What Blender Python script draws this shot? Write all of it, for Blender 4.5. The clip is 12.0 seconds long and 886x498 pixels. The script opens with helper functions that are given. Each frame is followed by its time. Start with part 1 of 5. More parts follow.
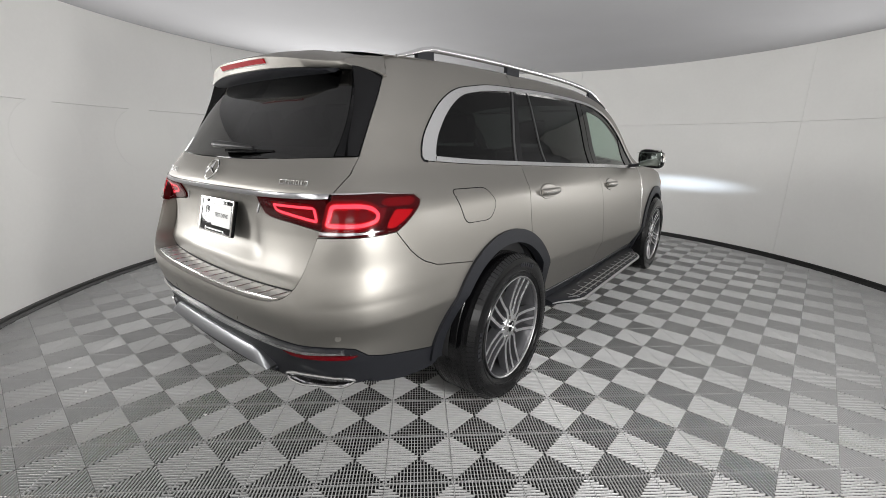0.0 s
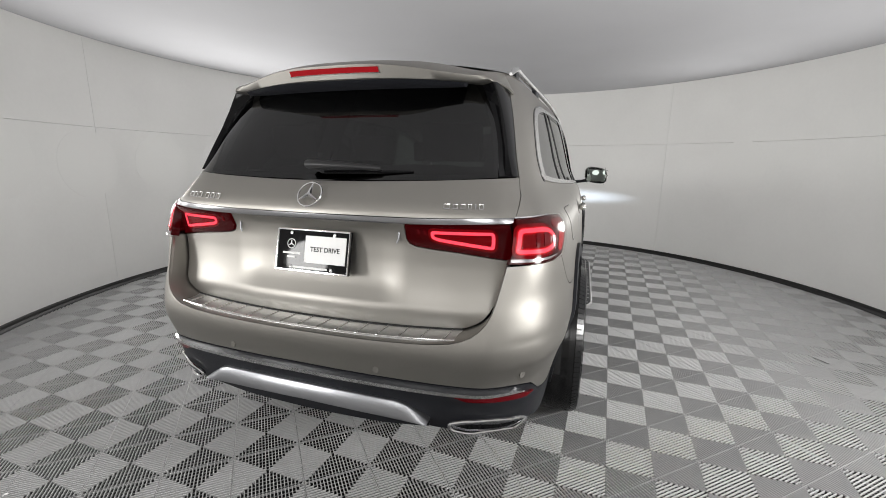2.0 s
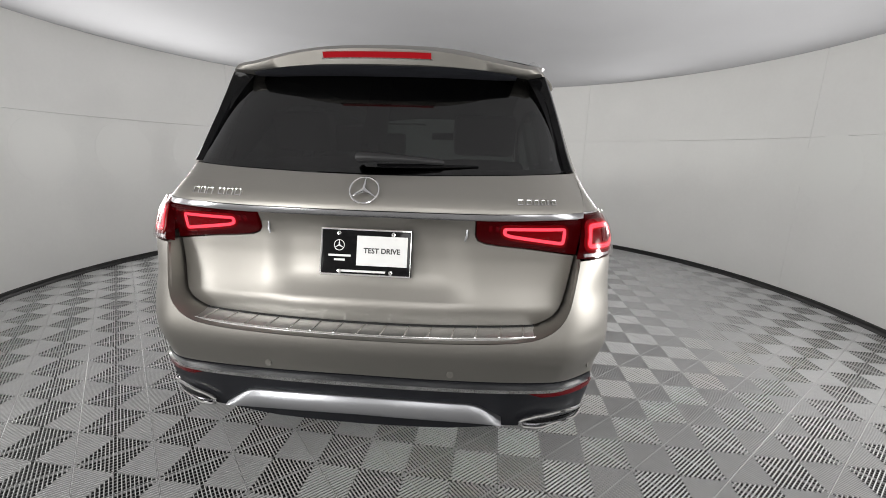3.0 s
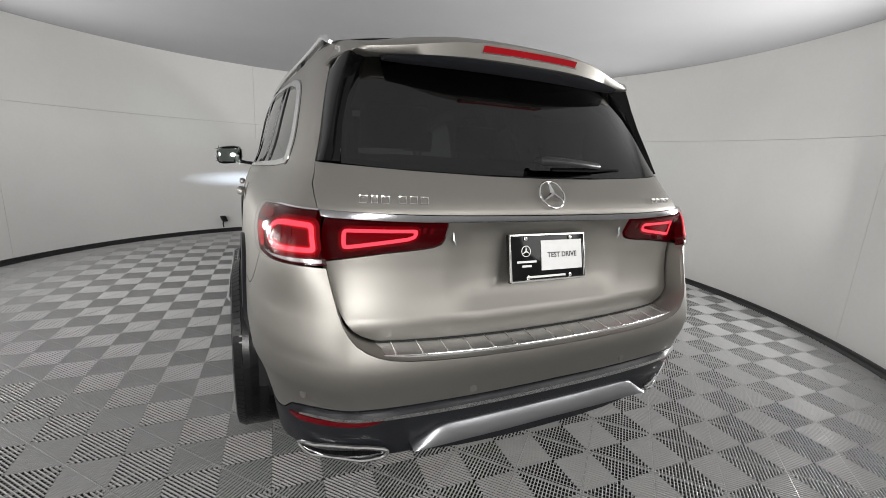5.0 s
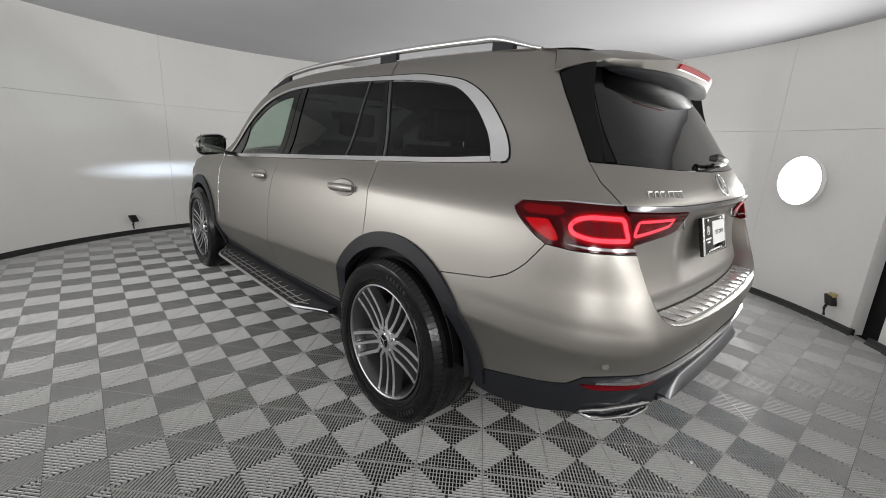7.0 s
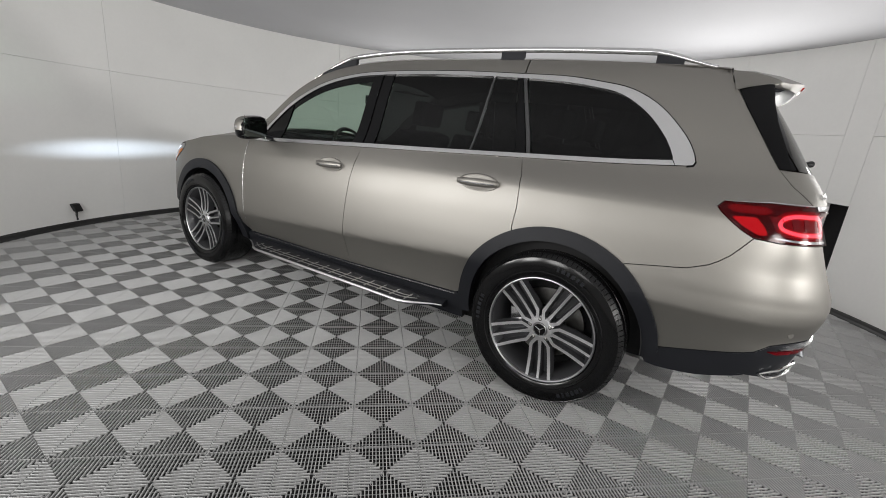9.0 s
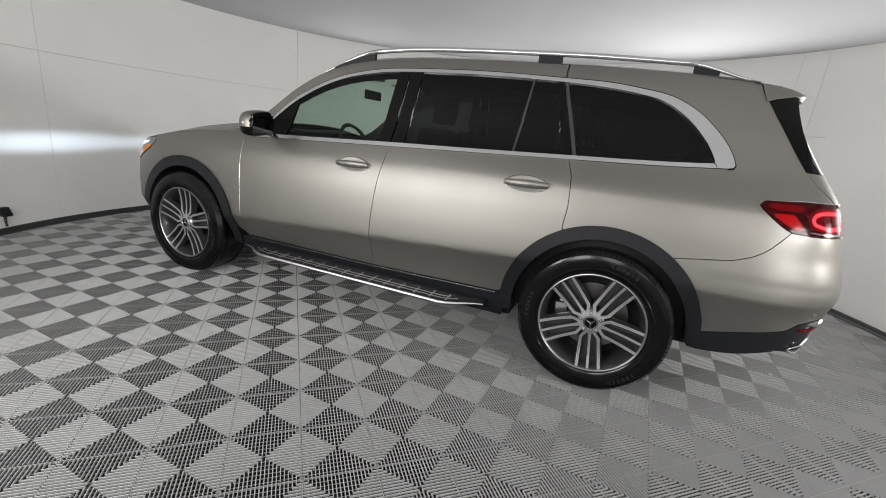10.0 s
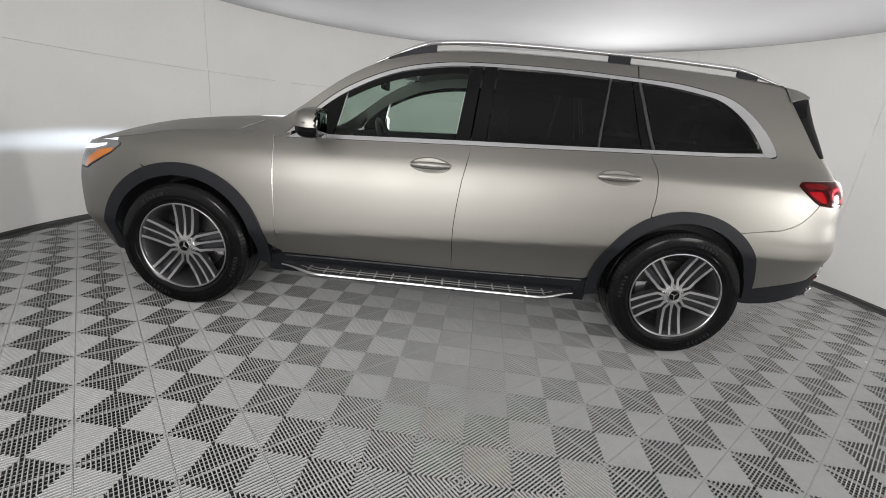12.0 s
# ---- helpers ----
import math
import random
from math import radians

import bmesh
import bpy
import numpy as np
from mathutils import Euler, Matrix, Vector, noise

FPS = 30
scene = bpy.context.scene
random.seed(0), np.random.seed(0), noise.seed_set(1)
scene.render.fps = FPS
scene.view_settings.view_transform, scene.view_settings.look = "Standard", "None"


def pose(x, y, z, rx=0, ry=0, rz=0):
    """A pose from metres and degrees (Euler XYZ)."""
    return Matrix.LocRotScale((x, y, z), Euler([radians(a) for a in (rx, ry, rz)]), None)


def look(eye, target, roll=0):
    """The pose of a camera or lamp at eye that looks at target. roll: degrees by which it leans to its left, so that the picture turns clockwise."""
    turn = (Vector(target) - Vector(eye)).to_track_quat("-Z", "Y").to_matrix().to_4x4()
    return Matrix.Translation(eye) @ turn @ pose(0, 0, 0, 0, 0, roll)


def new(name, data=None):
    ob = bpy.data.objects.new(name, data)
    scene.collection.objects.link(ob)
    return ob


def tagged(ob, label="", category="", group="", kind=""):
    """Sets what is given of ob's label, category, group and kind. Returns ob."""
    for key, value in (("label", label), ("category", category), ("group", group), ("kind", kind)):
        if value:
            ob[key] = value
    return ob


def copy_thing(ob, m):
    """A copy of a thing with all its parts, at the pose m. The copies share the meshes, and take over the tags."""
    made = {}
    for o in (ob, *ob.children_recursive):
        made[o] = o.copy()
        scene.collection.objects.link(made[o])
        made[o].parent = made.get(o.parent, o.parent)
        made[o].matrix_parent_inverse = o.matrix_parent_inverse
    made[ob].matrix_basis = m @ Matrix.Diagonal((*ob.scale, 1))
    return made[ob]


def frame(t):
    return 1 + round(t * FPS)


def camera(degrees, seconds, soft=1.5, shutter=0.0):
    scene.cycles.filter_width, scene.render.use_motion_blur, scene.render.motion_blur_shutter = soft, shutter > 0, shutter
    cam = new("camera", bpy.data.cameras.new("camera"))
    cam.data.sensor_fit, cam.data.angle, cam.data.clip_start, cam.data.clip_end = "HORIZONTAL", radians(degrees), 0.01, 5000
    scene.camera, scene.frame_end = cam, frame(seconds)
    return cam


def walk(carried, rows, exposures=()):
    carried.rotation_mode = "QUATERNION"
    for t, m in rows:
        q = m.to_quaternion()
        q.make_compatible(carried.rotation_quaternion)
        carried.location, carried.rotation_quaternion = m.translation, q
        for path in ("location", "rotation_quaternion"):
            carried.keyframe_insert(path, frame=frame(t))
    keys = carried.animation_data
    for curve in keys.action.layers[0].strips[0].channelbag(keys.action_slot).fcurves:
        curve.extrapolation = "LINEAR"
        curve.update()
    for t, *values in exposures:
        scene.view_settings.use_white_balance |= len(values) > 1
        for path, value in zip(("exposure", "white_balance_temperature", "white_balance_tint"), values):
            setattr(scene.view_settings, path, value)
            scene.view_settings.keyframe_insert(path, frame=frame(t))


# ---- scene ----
cam = camera(93.34, 12.0, soft=0.9)
# the car points along +y with its rear axle over the origin; x is to its right
PATH = [
    (0, look((1.924, -1.815, 1.329), (0.722, -0.296, 0.829), 0.78)),
    (0.5, look((1.656, -1.951, 1.326), (0.592, -0.328, 0.846), 0.74)),
    (1, look((1.409, -2.078, 1.324), (0.492, -0.359, 0.871), 0.80)),
    (1.5, look((1.163, -2.184, 1.322), (0.403, -0.384, 0.895), 0.70)),
    (2, look((0.909, -2.262, 1.320), (0.302, -0.401, 0.909), 0.78)),
    (2.5, look((0.640, -2.308, 1.318), (0.228, -0.399, 0.886), 1.20)),
    (3, look((0.355, -2.321, 1.316), (0.212, -0.375, 0.879), 1.78)),
    (3.2, look((0.237, -2.317, 1.315), (0.196, -0.370, 0.863), 2.03)),
    (4.8, look((-0.754, -2.120, 1.308), (-0.012, -0.315, 0.867), 2.90)),
    (5, look((-0.878, -2.077, 1.307), (-0.052, -0.309, 0.866), 3.06)),
    (5.5, look((-1.184, -1.954, 1.305), (-0.202, -0.267, 0.865), 3.23)),
    (6, look((-1.478, -1.810, 1.303), (-0.338, -0.225, 0.871), 3.29)),
    (6.5, look((-1.757, -1.648, 1.300), (-0.494, -0.167, 0.844), 3.12)),
    (7, look((-2.018, -1.467, 1.298), (-0.669, -0.072, 0.815), 3.16)),
    (7.5, look((-2.259, -1.269, 1.296), (-0.828, 0.034, 0.791), 3.80)),
    (7.7, look((-2.350, -1.184, 1.295), (-0.889, 0.087, 0.793), 4.42)),
    (9.3, look((-2.953, -0.389, 1.288), (-1.258, 0.528, 0.754), 5.69)),
    (9.5, look((-3.014, -0.274, 1.287), (-1.285, 0.580, 0.757), 6.01)),
    (10, look((-3.150, 0.028, 1.285), (-1.354, 0.719, 0.741), 6.14)),
    (10.5, look((-3.261, 0.351, 1.283), (-1.420, 0.896, 0.724), 5.75)),
    (11, look((-3.343, 0.690, 1.281), (-1.459, 1.062, 0.722), 5.65)),
    (11.5, look((-3.386, 1.040, 1.279), (-1.478, 1.234, 0.710), 5.72)),
    (12, look((-3.375, 1.389, 1.276), (-1.462, 1.423, 0.695), 5.45)),
]
EXPOSURES = [(0.0, 0.66), (3.0, 0.66), (5.5, 0.56), (7.5, 0.56), (9.5, 0.56), (12.0, 0.66)]
walk(cam, PATH, EXPOSURES)

# ---- light ----
CENTRE = Vector((0.0, 1.45, 0.0))
CEILING_Z = 2.42


def wall_radius(az):
    """Inner radius of the round wall at an azimuth in degrees."""
    return 3.70 + 0.24 * max(0.0, math.cos(radians(az + 80))) ** 2


def on_wall(az, z, inset=0.0):
    r = wall_radius(az) - inset
    return Vector((CENTRE.x + r * math.cos(radians(az)), CENTRE.y + r * math.sin(radians(az)), z))


world = bpy.data.worlds.new("booth_world")
world.use_nodes = True
world.node_tree.nodes["Background"].inputs["Color"].default_value = (0.02, 0.02, 0.022, 1)
world.node_tree.nodes["Background"].inputs["Strength"].default_value = 0.3
scene.world = world

LAMP_AZ, LAMP_Z, LAMP_R = -38.5, 1.155, 0.22
# round wall lamps: azimuth, height, watts; the last two are added out of view
WALL_LAMPS = [(LAMP_AZ, LAMP_Z, 40.0), (-104.0, LAMP_Z, 6.0), (-121.0, LAMP_Z, 6.0)]
# fill lamps added round the wall to brighten car and floor: azimuth, watts, height
FILL_LAMPS = [(42.0, 10.0, 1.3), (8.0, 9.0, 1.3), (-60.0, 3.0, 1.45), (-73.5, 3.0, 1.45), (-87.0, 3.0, 1.4), (-138.0, 2.5, 1.3), (-153.0, 2.5, 1.3), (-166.0, 6.0, 1.25), (-179.0, 10.5, 1.25), (168.0, 13.0, 1.25), (154.0, 11.0, 1.25)]
FILL_R = 0.32
for az, z, watts in WALL_LAMPS:
    data = bpy.data.lights.new("wall_lamp_light", "AREA")
    data.shape, data.size, data.energy, data.color = "DISK", LAMP_R * 1.9, watts, (1.0, 0.99, 0.975)
    lamp = new("wall_lamp_light", data)
    p = on_wall(az, z, 0.075)
    lamp.matrix_world = look(p, (CENTRE.x, CENTRE.y, z))
for az, watts, z in FILL_LAMPS:
    data = bpy.data.lights.new("fill_lamp_light", "AREA")
    data.shape, data.size, data.energy, data.color = "DISK", FILL_R * 1.9, watts, (1.0, 0.99, 0.975)
    lamp = new("fill_lamp_light", data)
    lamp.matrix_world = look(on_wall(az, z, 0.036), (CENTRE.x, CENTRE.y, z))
# the car's low beams, fanned out on the wall ahead
for side in (-1, 1):
    for fan, watts in ((8, 26.0),):
        data = bpy.data.lights.new("low_beam", "SPOT")
        data.energy, data.color, data.shadow_soft_size = watts, (0.72, 0.84, 1.0), 0.012
        data.spot_size, data.spot_blend = radians(110), 1.0
        lamp = new("low_beam", data)
        p = Vector((side * 0.66, 4.03, 0.80))
        a = radians(fan) * side
        lamp.matrix_world = look(p, p + Vector((math.sin(a), math.cos(a), -0.01))) @ Matrix.Diagonal((1.0, 0.10, 1.0, 1.0))


# ---- materials ----
def material(name, colour, rough=0.5, metal=0.0, coat=0.0, spec=0.5, grain=0.0, grain_size=60.0, bump=0.0, emit=None, stain=0.0):
    m = bpy.data.materials.new(name)
    m.use_nodes = True
    nt = m.node_tree
    b = nt.nodes["Principled BSDF"]
    b.inputs["Base Color"].default_value = (*colour, 1)
    b.inputs["Roughness"].default_value = rough
    b.inputs["Metallic"].default_value = metal
    b.inputs["Coat Weight"].default_value = coat
    b.inputs["Coat Roughness"].default_value = 0.03
    b.inputs["Specular IOR Level"].default_value = spec
    if emit:
        b.inputs["Emission Color"].default_value = (*emit[0], 1)
        b.inputs["Emission Strength"].default_value = emit[1]
    if grain or bump or stain:
        tex = nt.nodes.new("ShaderNodeTexCoord")
        n1 = nt.nodes.new("ShaderNodeTexNoise")
        n1.inputs["Scale"].default_value, n1.inputs["Detail"].default_value = grain_size, 5
        nt.links.new(tex.outputs["Object"], n1.inputs["Vector"])
        n2 = nt.nodes.new("ShaderNodeTexNoise")
        n2.inputs["Scale"].default_value, n2.inputs["Detail"].default_value = 1.7, 4
        nt.links.new(tex.outputs["Object"], n2.inputs["Vector"])
        if grain or stain:
            add = nt.nodes.new("ShaderNodeMath")
            add.operation = "MULTIPLY_ADD"
            nt.links.new(n1.outputs["Fac"], add.inputs[0])
            add.inputs[1].default_value, add.inputs[2].default_value = grain * 2, 1 - grain
            add2 = nt.nodes.new("ShaderNodeMath")
            add2.operation = "MULTIPLY_ADD"
            nt.links.new(n2.outputs["Fac"], add2.inputs[0])
            add2.inputs[1].default_value = stain * 2
            nt.links.new(add.outputs[0], add2.inputs[2])
            sub = nt.nodes.new("ShaderNodeMath")
            sub.operation = "SUBTRACT"
            nt.links.new(add2.outputs[0], sub.inputs[0])
            sub.inputs[1].default_value = stain
            mul = nt.nodes.new("ShaderNodeVectorMath")
            mul.operation = "SCALE"
            mul.inputs[0].default_value = colour
            nt.links.new(sub.outputs[0], mul.inputs["Scale"])
            nt.links.new(mul.outputs[0], b.inputs["Base Color"])
        if bump:
            bp = nt.nodes.new("ShaderNodeBump")
            bp.inputs["Strength"].default_value, bp.inputs["Distance"].default_value = bump, 0.002
            nt.links.new(n1.outputs["Fac"], bp.inputs["Height"])
            nt.links.new(bp.outputs["Normal"], b.inputs["Normal"])
    return m


def glass_material(name, tint, gloss_rough=0.0, least=0.026):
    """A thin pane: tinted see-through with a mirror gloss that grows at grazing angles."""
    m = bpy.data.materials.new(name)
    m.use_nodes = True
    nt = m.node_tree
    nt.nodes.clear()
    out = nt.nodes.new("ShaderNodeOutputMaterial")
    mix = nt.nodes.new("ShaderNodeMixShader")
    clear = nt.nodes.new("ShaderNodeBsdfTransparent")
    clear.inputs["Color"].default_value = (*tint, 1)
    gloss = nt.nodes.new("ShaderNodeBsdfGlossy")
    gloss.inputs["Color"].default_value = (0.95, 0.95, 0.95, 1)
    gloss.inputs["Roughness"].default_value = gloss_rough
    face = nt.nodes.new("ShaderNodeLayerWeight")
    face.inputs["Blend"].default_value = 0.5
    power = nt.nodes.new("ShaderNodeMath")
    power.operation, power.inputs[1].default_value = "POWER", 5.0
    nt.links.new(face.outputs["Facing"], power.inputs[0])
    level = nt.nodes.new("ShaderNodeMath")
    level.operation, level.inputs[1].default_value, level.inputs[2].default_value = "MULTIPLY_ADD", 0.85, least
    nt.links.new(power.outputs[0], level.inputs[0])
    nt.links.new(level.outputs[0], mix.inputs[0])
    nt.links.new(clear.outputs[0], mix.inputs[1])
    nt.links.new(gloss.outputs[0], mix.inputs[2])
    nt.links.new(mix.outputs[0], out.inputs["Surface"])
    return m


def paint_material():
    """Warm grey-silver metallic paint under clear coat, with fine flake."""
    m = material("champagne_paint", (0.286, 0.274, 0.253), rough=0.46, metal=0.93, coat=0.14)
    nt = m.node_tree
    b = nt.nodes["Principled BSDF"]
    b.inputs["Coat Roughness"].default_value = 0.2
    tex = nt.nodes.new("ShaderNodeTexCoord")
    vor = nt.nodes.new("ShaderNodeTexVoronoi")
    vor.inputs["Scale"].default_value = 900
    nt.links.new(tex.outputs["Object"], vor.inputs["Vector"])
    ramp = nt.nodes.new("ShaderNodeMapRange")
    ramp.inputs["To Min"].default_value, ramp.inputs["To Max"].default_value = 0.42, 0.50
    nt.links.new(vor.outputs["Distance"], ramp.inputs["Value"])
    nt.links.new(ramp.outputs[0], b.inputs["Roughness"])
    return m


M_PAINT = paint_material()
M_BLACK = material("black_plastic", (0.013, 0.0138, 0.017), spec=0.28, rough=0.45, grain=0.15, grain_size=400, bump=0.15)
M_GLOSSBLACK = material("gloss_black", (0.004, 0.004, 0.0045), rough=0.06, spec=0.2)
M_WIPER = material("dark_grey_wiper_plastic", (0.02, 0.02, 0.021), rough=0.4, spec=0.3, grain=0.2, grain_size=200)
M_DIVIDER = material("grey_window_divider", (0.09, 0.09, 0.092), rough=0.3, metal=0.7)
M_DARK = material("dark_lining", (0.006, 0.006, 0.0065), rough=0.8, grain=0.2)
M_CHROME = material("chrome", (0.78, 0.78, 0.78), rough=0.09, metal=1.0)
M_SATIN = material("satin_aluminium", (0.80, 0.80, 0.80), rough=0.27, metal=1.0)
M_TREAD = material("dull_tread_metal", (0.42, 0.42, 0.42), rough=0.36, metal=1.0)
M_BAR = material("dark_chrome_bar", (0.33, 0.33, 0.345), rough=0.2, metal=1.0)
M_STEP = material("brushed_step_metal", (0.62, 0.62, 0.62), rough=0.34, metal=1.0, grain=0.1, grain_size=120)
M_SILVER = material("silver_trim", (0.30, 0.305, 0.32), rough=0.34, metal=1.0)
M_RIM = material("polished_rim", (0.86, 0.86, 0.87), rough=0.32, metal=1.0, grain=0.06, grain_size=150)
M_RIMLIP = material("machined_rim_lip", (0.45, 0.45, 0.46), rough=0.36, metal=1.0, grain=0.06, grain_size=150)
M_RIMDARK = material("grey_rim_paint", (0.075, 0.075, 0.08), rough=0.3, metal=0.5, coat=0.3)
M_TYRE = material("tyre_rubber", (0.003, 0.003, 0.0034), spec=0.4, rough=0.15, grain=0.2, grain_size=200, bump=0.03)
# tyre rubber made lighter to stand for light catching the tread
M_TREADRUBBER = material("lightened_tread_rubber", (0.008, 0.008, 0.0085), spec=0.45, rough=0.27, grain=0.3, grain_size=120, bump=0.1)
M_DISC = material("brake_steel", (0.26, 0.255, 0.245), rough=0.35, metal=1.0, grain=0.2, grain_size=90)
M_RED = material("red_lens", (0.10, 0.0012, 0.004), rough=0.14, spec=0.3)
M_REDGLOW = material("glowing_red_lens", (0.05, 0.0008, 0.002), rough=0.12, spec=0.10, emit=((1.0, 0.008, 0.016), 0.30))
M_REDDIM = material("dim_red_lens", (0.04, 0.0008, 0.002), rough=0.12, spec=0.10, emit=((1.0, 0.006, 0.012), 0.08))
M_REDDARK = material("dark_red_lens", (0.02, 0.0004, 0.001), rough=0.08, spec=0.14, emit=((1.0, 0.005, 0.012), 0.012))
M_REDLIT = material("lit_red_lamp", (0.2, 0.002, 0.005), rough=0.2, spec=0.25, emit=((1.0, 0.055, 0.085), 1.25))
M_BRAKE = material("brake_lamp_red", (0.12, 0.003, 0.006), rough=0.35, spec=0.08, emit=((1.0, 0.02, 0.03), 0.12))
M_CLEARLENS = material("clear_lens_strip", (0.34, 0.34, 0.35), rough=0.22, metal=0.6, grain=0.3, grain_size=90)
M_AMBER = material("amber_lens", (0.75, 0.22, 0.02), rough=0.12, coat=0.6)
M_HEADLIT = material("headlamp_reflector", (0.75, 0.78, 0.82), rough=0.15, metal=0.8, emit=((0.85, 0.92, 1.0), 0.6))
M_PRIVACY = glass_material("privacy_glass", (0.029, 0.032, 0.032))
# privacy glass with its gloss raised to brighten the rear pane
M_REARGLASS = glass_material("glossier_rear_glass", (0.036, 0.039, 0.039), 0.03, 0.055)
M_CLEAR = glass_material("clear_glass", (0.64, 0.74, 0.68))
M_LENS = glass_material("clear_lens", (0.93, 0.90, 0.90), 0.09, 0.007)
M_MIRROR = material("mirror_glass", (0.15, 0.17, 0.16), rough=0.03, metal=1.0)
M_SEAT = material("dark_leather", (0.02, 0.019, 0.018), rough=0.5, grain=0.2, bump=0.2)
M_TRIM = material("grey_headliner", (0.30, 0.295, 0.28), rough=0.9, grain=0.1)
M_WHITE = material("white_card", (0.78, 0.78, 0.77), rough=0.6, grain=0.04)
M_INK = material("black_ink", (0.02, 0.02, 0.022), rough=0.5)
M_WALL = material("white_wall_paint", (0.84, 0.835, 0.815), rough=0.75, grain=0.02, grain_size=30, stain=0.05, bump=0.06, spec=0.3)
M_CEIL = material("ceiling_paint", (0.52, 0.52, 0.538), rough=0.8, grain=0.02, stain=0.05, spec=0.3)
M_SKIRT = material("black_skirting", (0.009, 0.0085, 0.0085), rough=0.5, grain=0.3, bump=0.2)
M_TILE = material("grey_floor_tile", (0.42, 0.42, 0.419), rough=0.29, spec=0.5, grain=0.1, grain_size=25, stain=0.08, bump=0.05)
M_UNDER = material("dark_subfloor", (0.015, 0.015, 0.015), rough=0.9, grain=0.3)
M_DIFFUSER = material("lamp_diffuser", (0.9, 0.9, 0.9), rough=0.5, emit=((1.0, 0.985, 0.96), 4.0))
# close to the wall's colour, so the added fill lamps don't show
M_FILLCOVER = material("fill_lamp_cover", (0.83, 0.825, 0.805), rough=0.75, spec=0.3, emit=((1.0, 0.985, 0.96), 0.01))
M_DOORDARK = material("dark_doorway", (0.012, 0.011, 0.012), rough=0.9, grain=0.3)
M_TAN = material("worn_yellow_tape", (0.45, 0.36, 0.16), rough=0.6, grain=0.3)


# ---- building helpers ----
def mesh_object(name, verts, faces, mat, parent=None, label="", smooth=False, normals=None):
    me = bpy.data.meshes.new(name)
    me.from_pydata([tuple(v) for v in verts], [], faces)
    me.update()
    me.materials.append(mat)
    if smooth:
        me.polygons.foreach_set("use_smooth", [True] * len(me.polygons))
    if normals is not None:
        me.normals_split_custom_set_from_vertices([tuple(n) for n in normals])
    ob = new(name, me)
    if parent is not None:
        ob.parent = parent
    if label:
        tagged(ob, label=label)
    return ob


def part(name, bm, mat, parent=None, label="", smooth=True, angle=35):
    """Links a bmesh as one mesh object under a thing or a part."""
    me = bpy.data.meshes.new(name)
    bmesh.ops.recalc_face_normals(bm, faces=bm.faces)
    if smooth:
        for f in bm.faces:
            f.smooth = True
        for e in bm.edges:
            if len(e.link_faces) == 2 and e.calc_face_angle(0) > radians(angle):
                e.smooth = False
    bm.to_mesh(me)
    bm.free()
    me.materials.append(mat)
    ob = new(name, me)
    if parent is not None:
        ob.parent = parent
    if label:
        tagged(ob, label=label)
    return ob


def box_bm(size, at=(0, 0, 0), bevel=0.0, seg=2, rot=None):
    bm = bmesh.new()
    m = Matrix.Translation(at) @ (rot.to_4x4() if rot else Matrix()) @ Matrix.Diagonal((*size, 1))
    bmesh.ops.create_cube(bm, size=1.0, matrix=m)
    if bevel:
        bmesh.ops.bevel(bm, geom=bm.edges[:], offset=bevel, segments=seg, affect="EDGES", profile=0.7)
    return bm


def lathe_bm(profile, steps=64, axis="x", closed=True):
    """Turns (axial, radius) pairs round an axis."""
    bm = bmesh.new()
    rings = []
    for a, r in profile:
        ring = []
        for k in range(steps):
            c, s = math.cos(2 * math.pi * k / steps), math.sin(2 * math.pi * k / steps)
            ring.append(bm.verts.new((a, r * c, r * s) if axis == "x" else (r * c, a, r * s) if axis == "y" else (r * c, r * s, a)))
        rings.append(ring)
    pairs = list(zip(rings, rings[1:])) + ([(rings[-1], rings[0])] if closed else [])
    for p, q in pairs:
        for k in range(steps):
            bm.faces.new((p[k], p[(k + 1) % steps], q[(k + 1) % steps], q[k]))
    return bm


def tube_bm(points, radii, sides=10, squash=(1, 1)):
    """A tube along points, with its own radius at each; squash scales it across and upwards."""
    bm = bmesh.new()
    pts = [Vector(p) for p in points]
    rings = []
    for k, p in enumerate(pts):
        d = (pts[min(k + 1, len(pts) - 1)] - pts[max(k - 1, 0)]).normalized()
        u = d.cross(Vector((0, 0, 1)))
        u = Vector((1, 0, 0)) if u.length < 1e-4 else u.normalized()
        v = u.cross(d)
        r = radii[k] if isinstance(radii, (list, tuple)) else radii
        rings.append([bm.verts.new(p + u * (r * squash[0] * math.cos(2 * math.pi * j / sides)) + v * (r * squash[1] * math.sin(2 * math.pi * j / sides))) for j in range(sides)])
    for p, q in zip(rings, rings[1:]):
        for j in range(sides):
            bm.faces.new((p[j], p[(j + 1) % sides], q[(j + 1) % sides], q[j]))
    bm.faces.new(rings[0])
    bm.faces.new(rings[-1][::-1])
    return bm


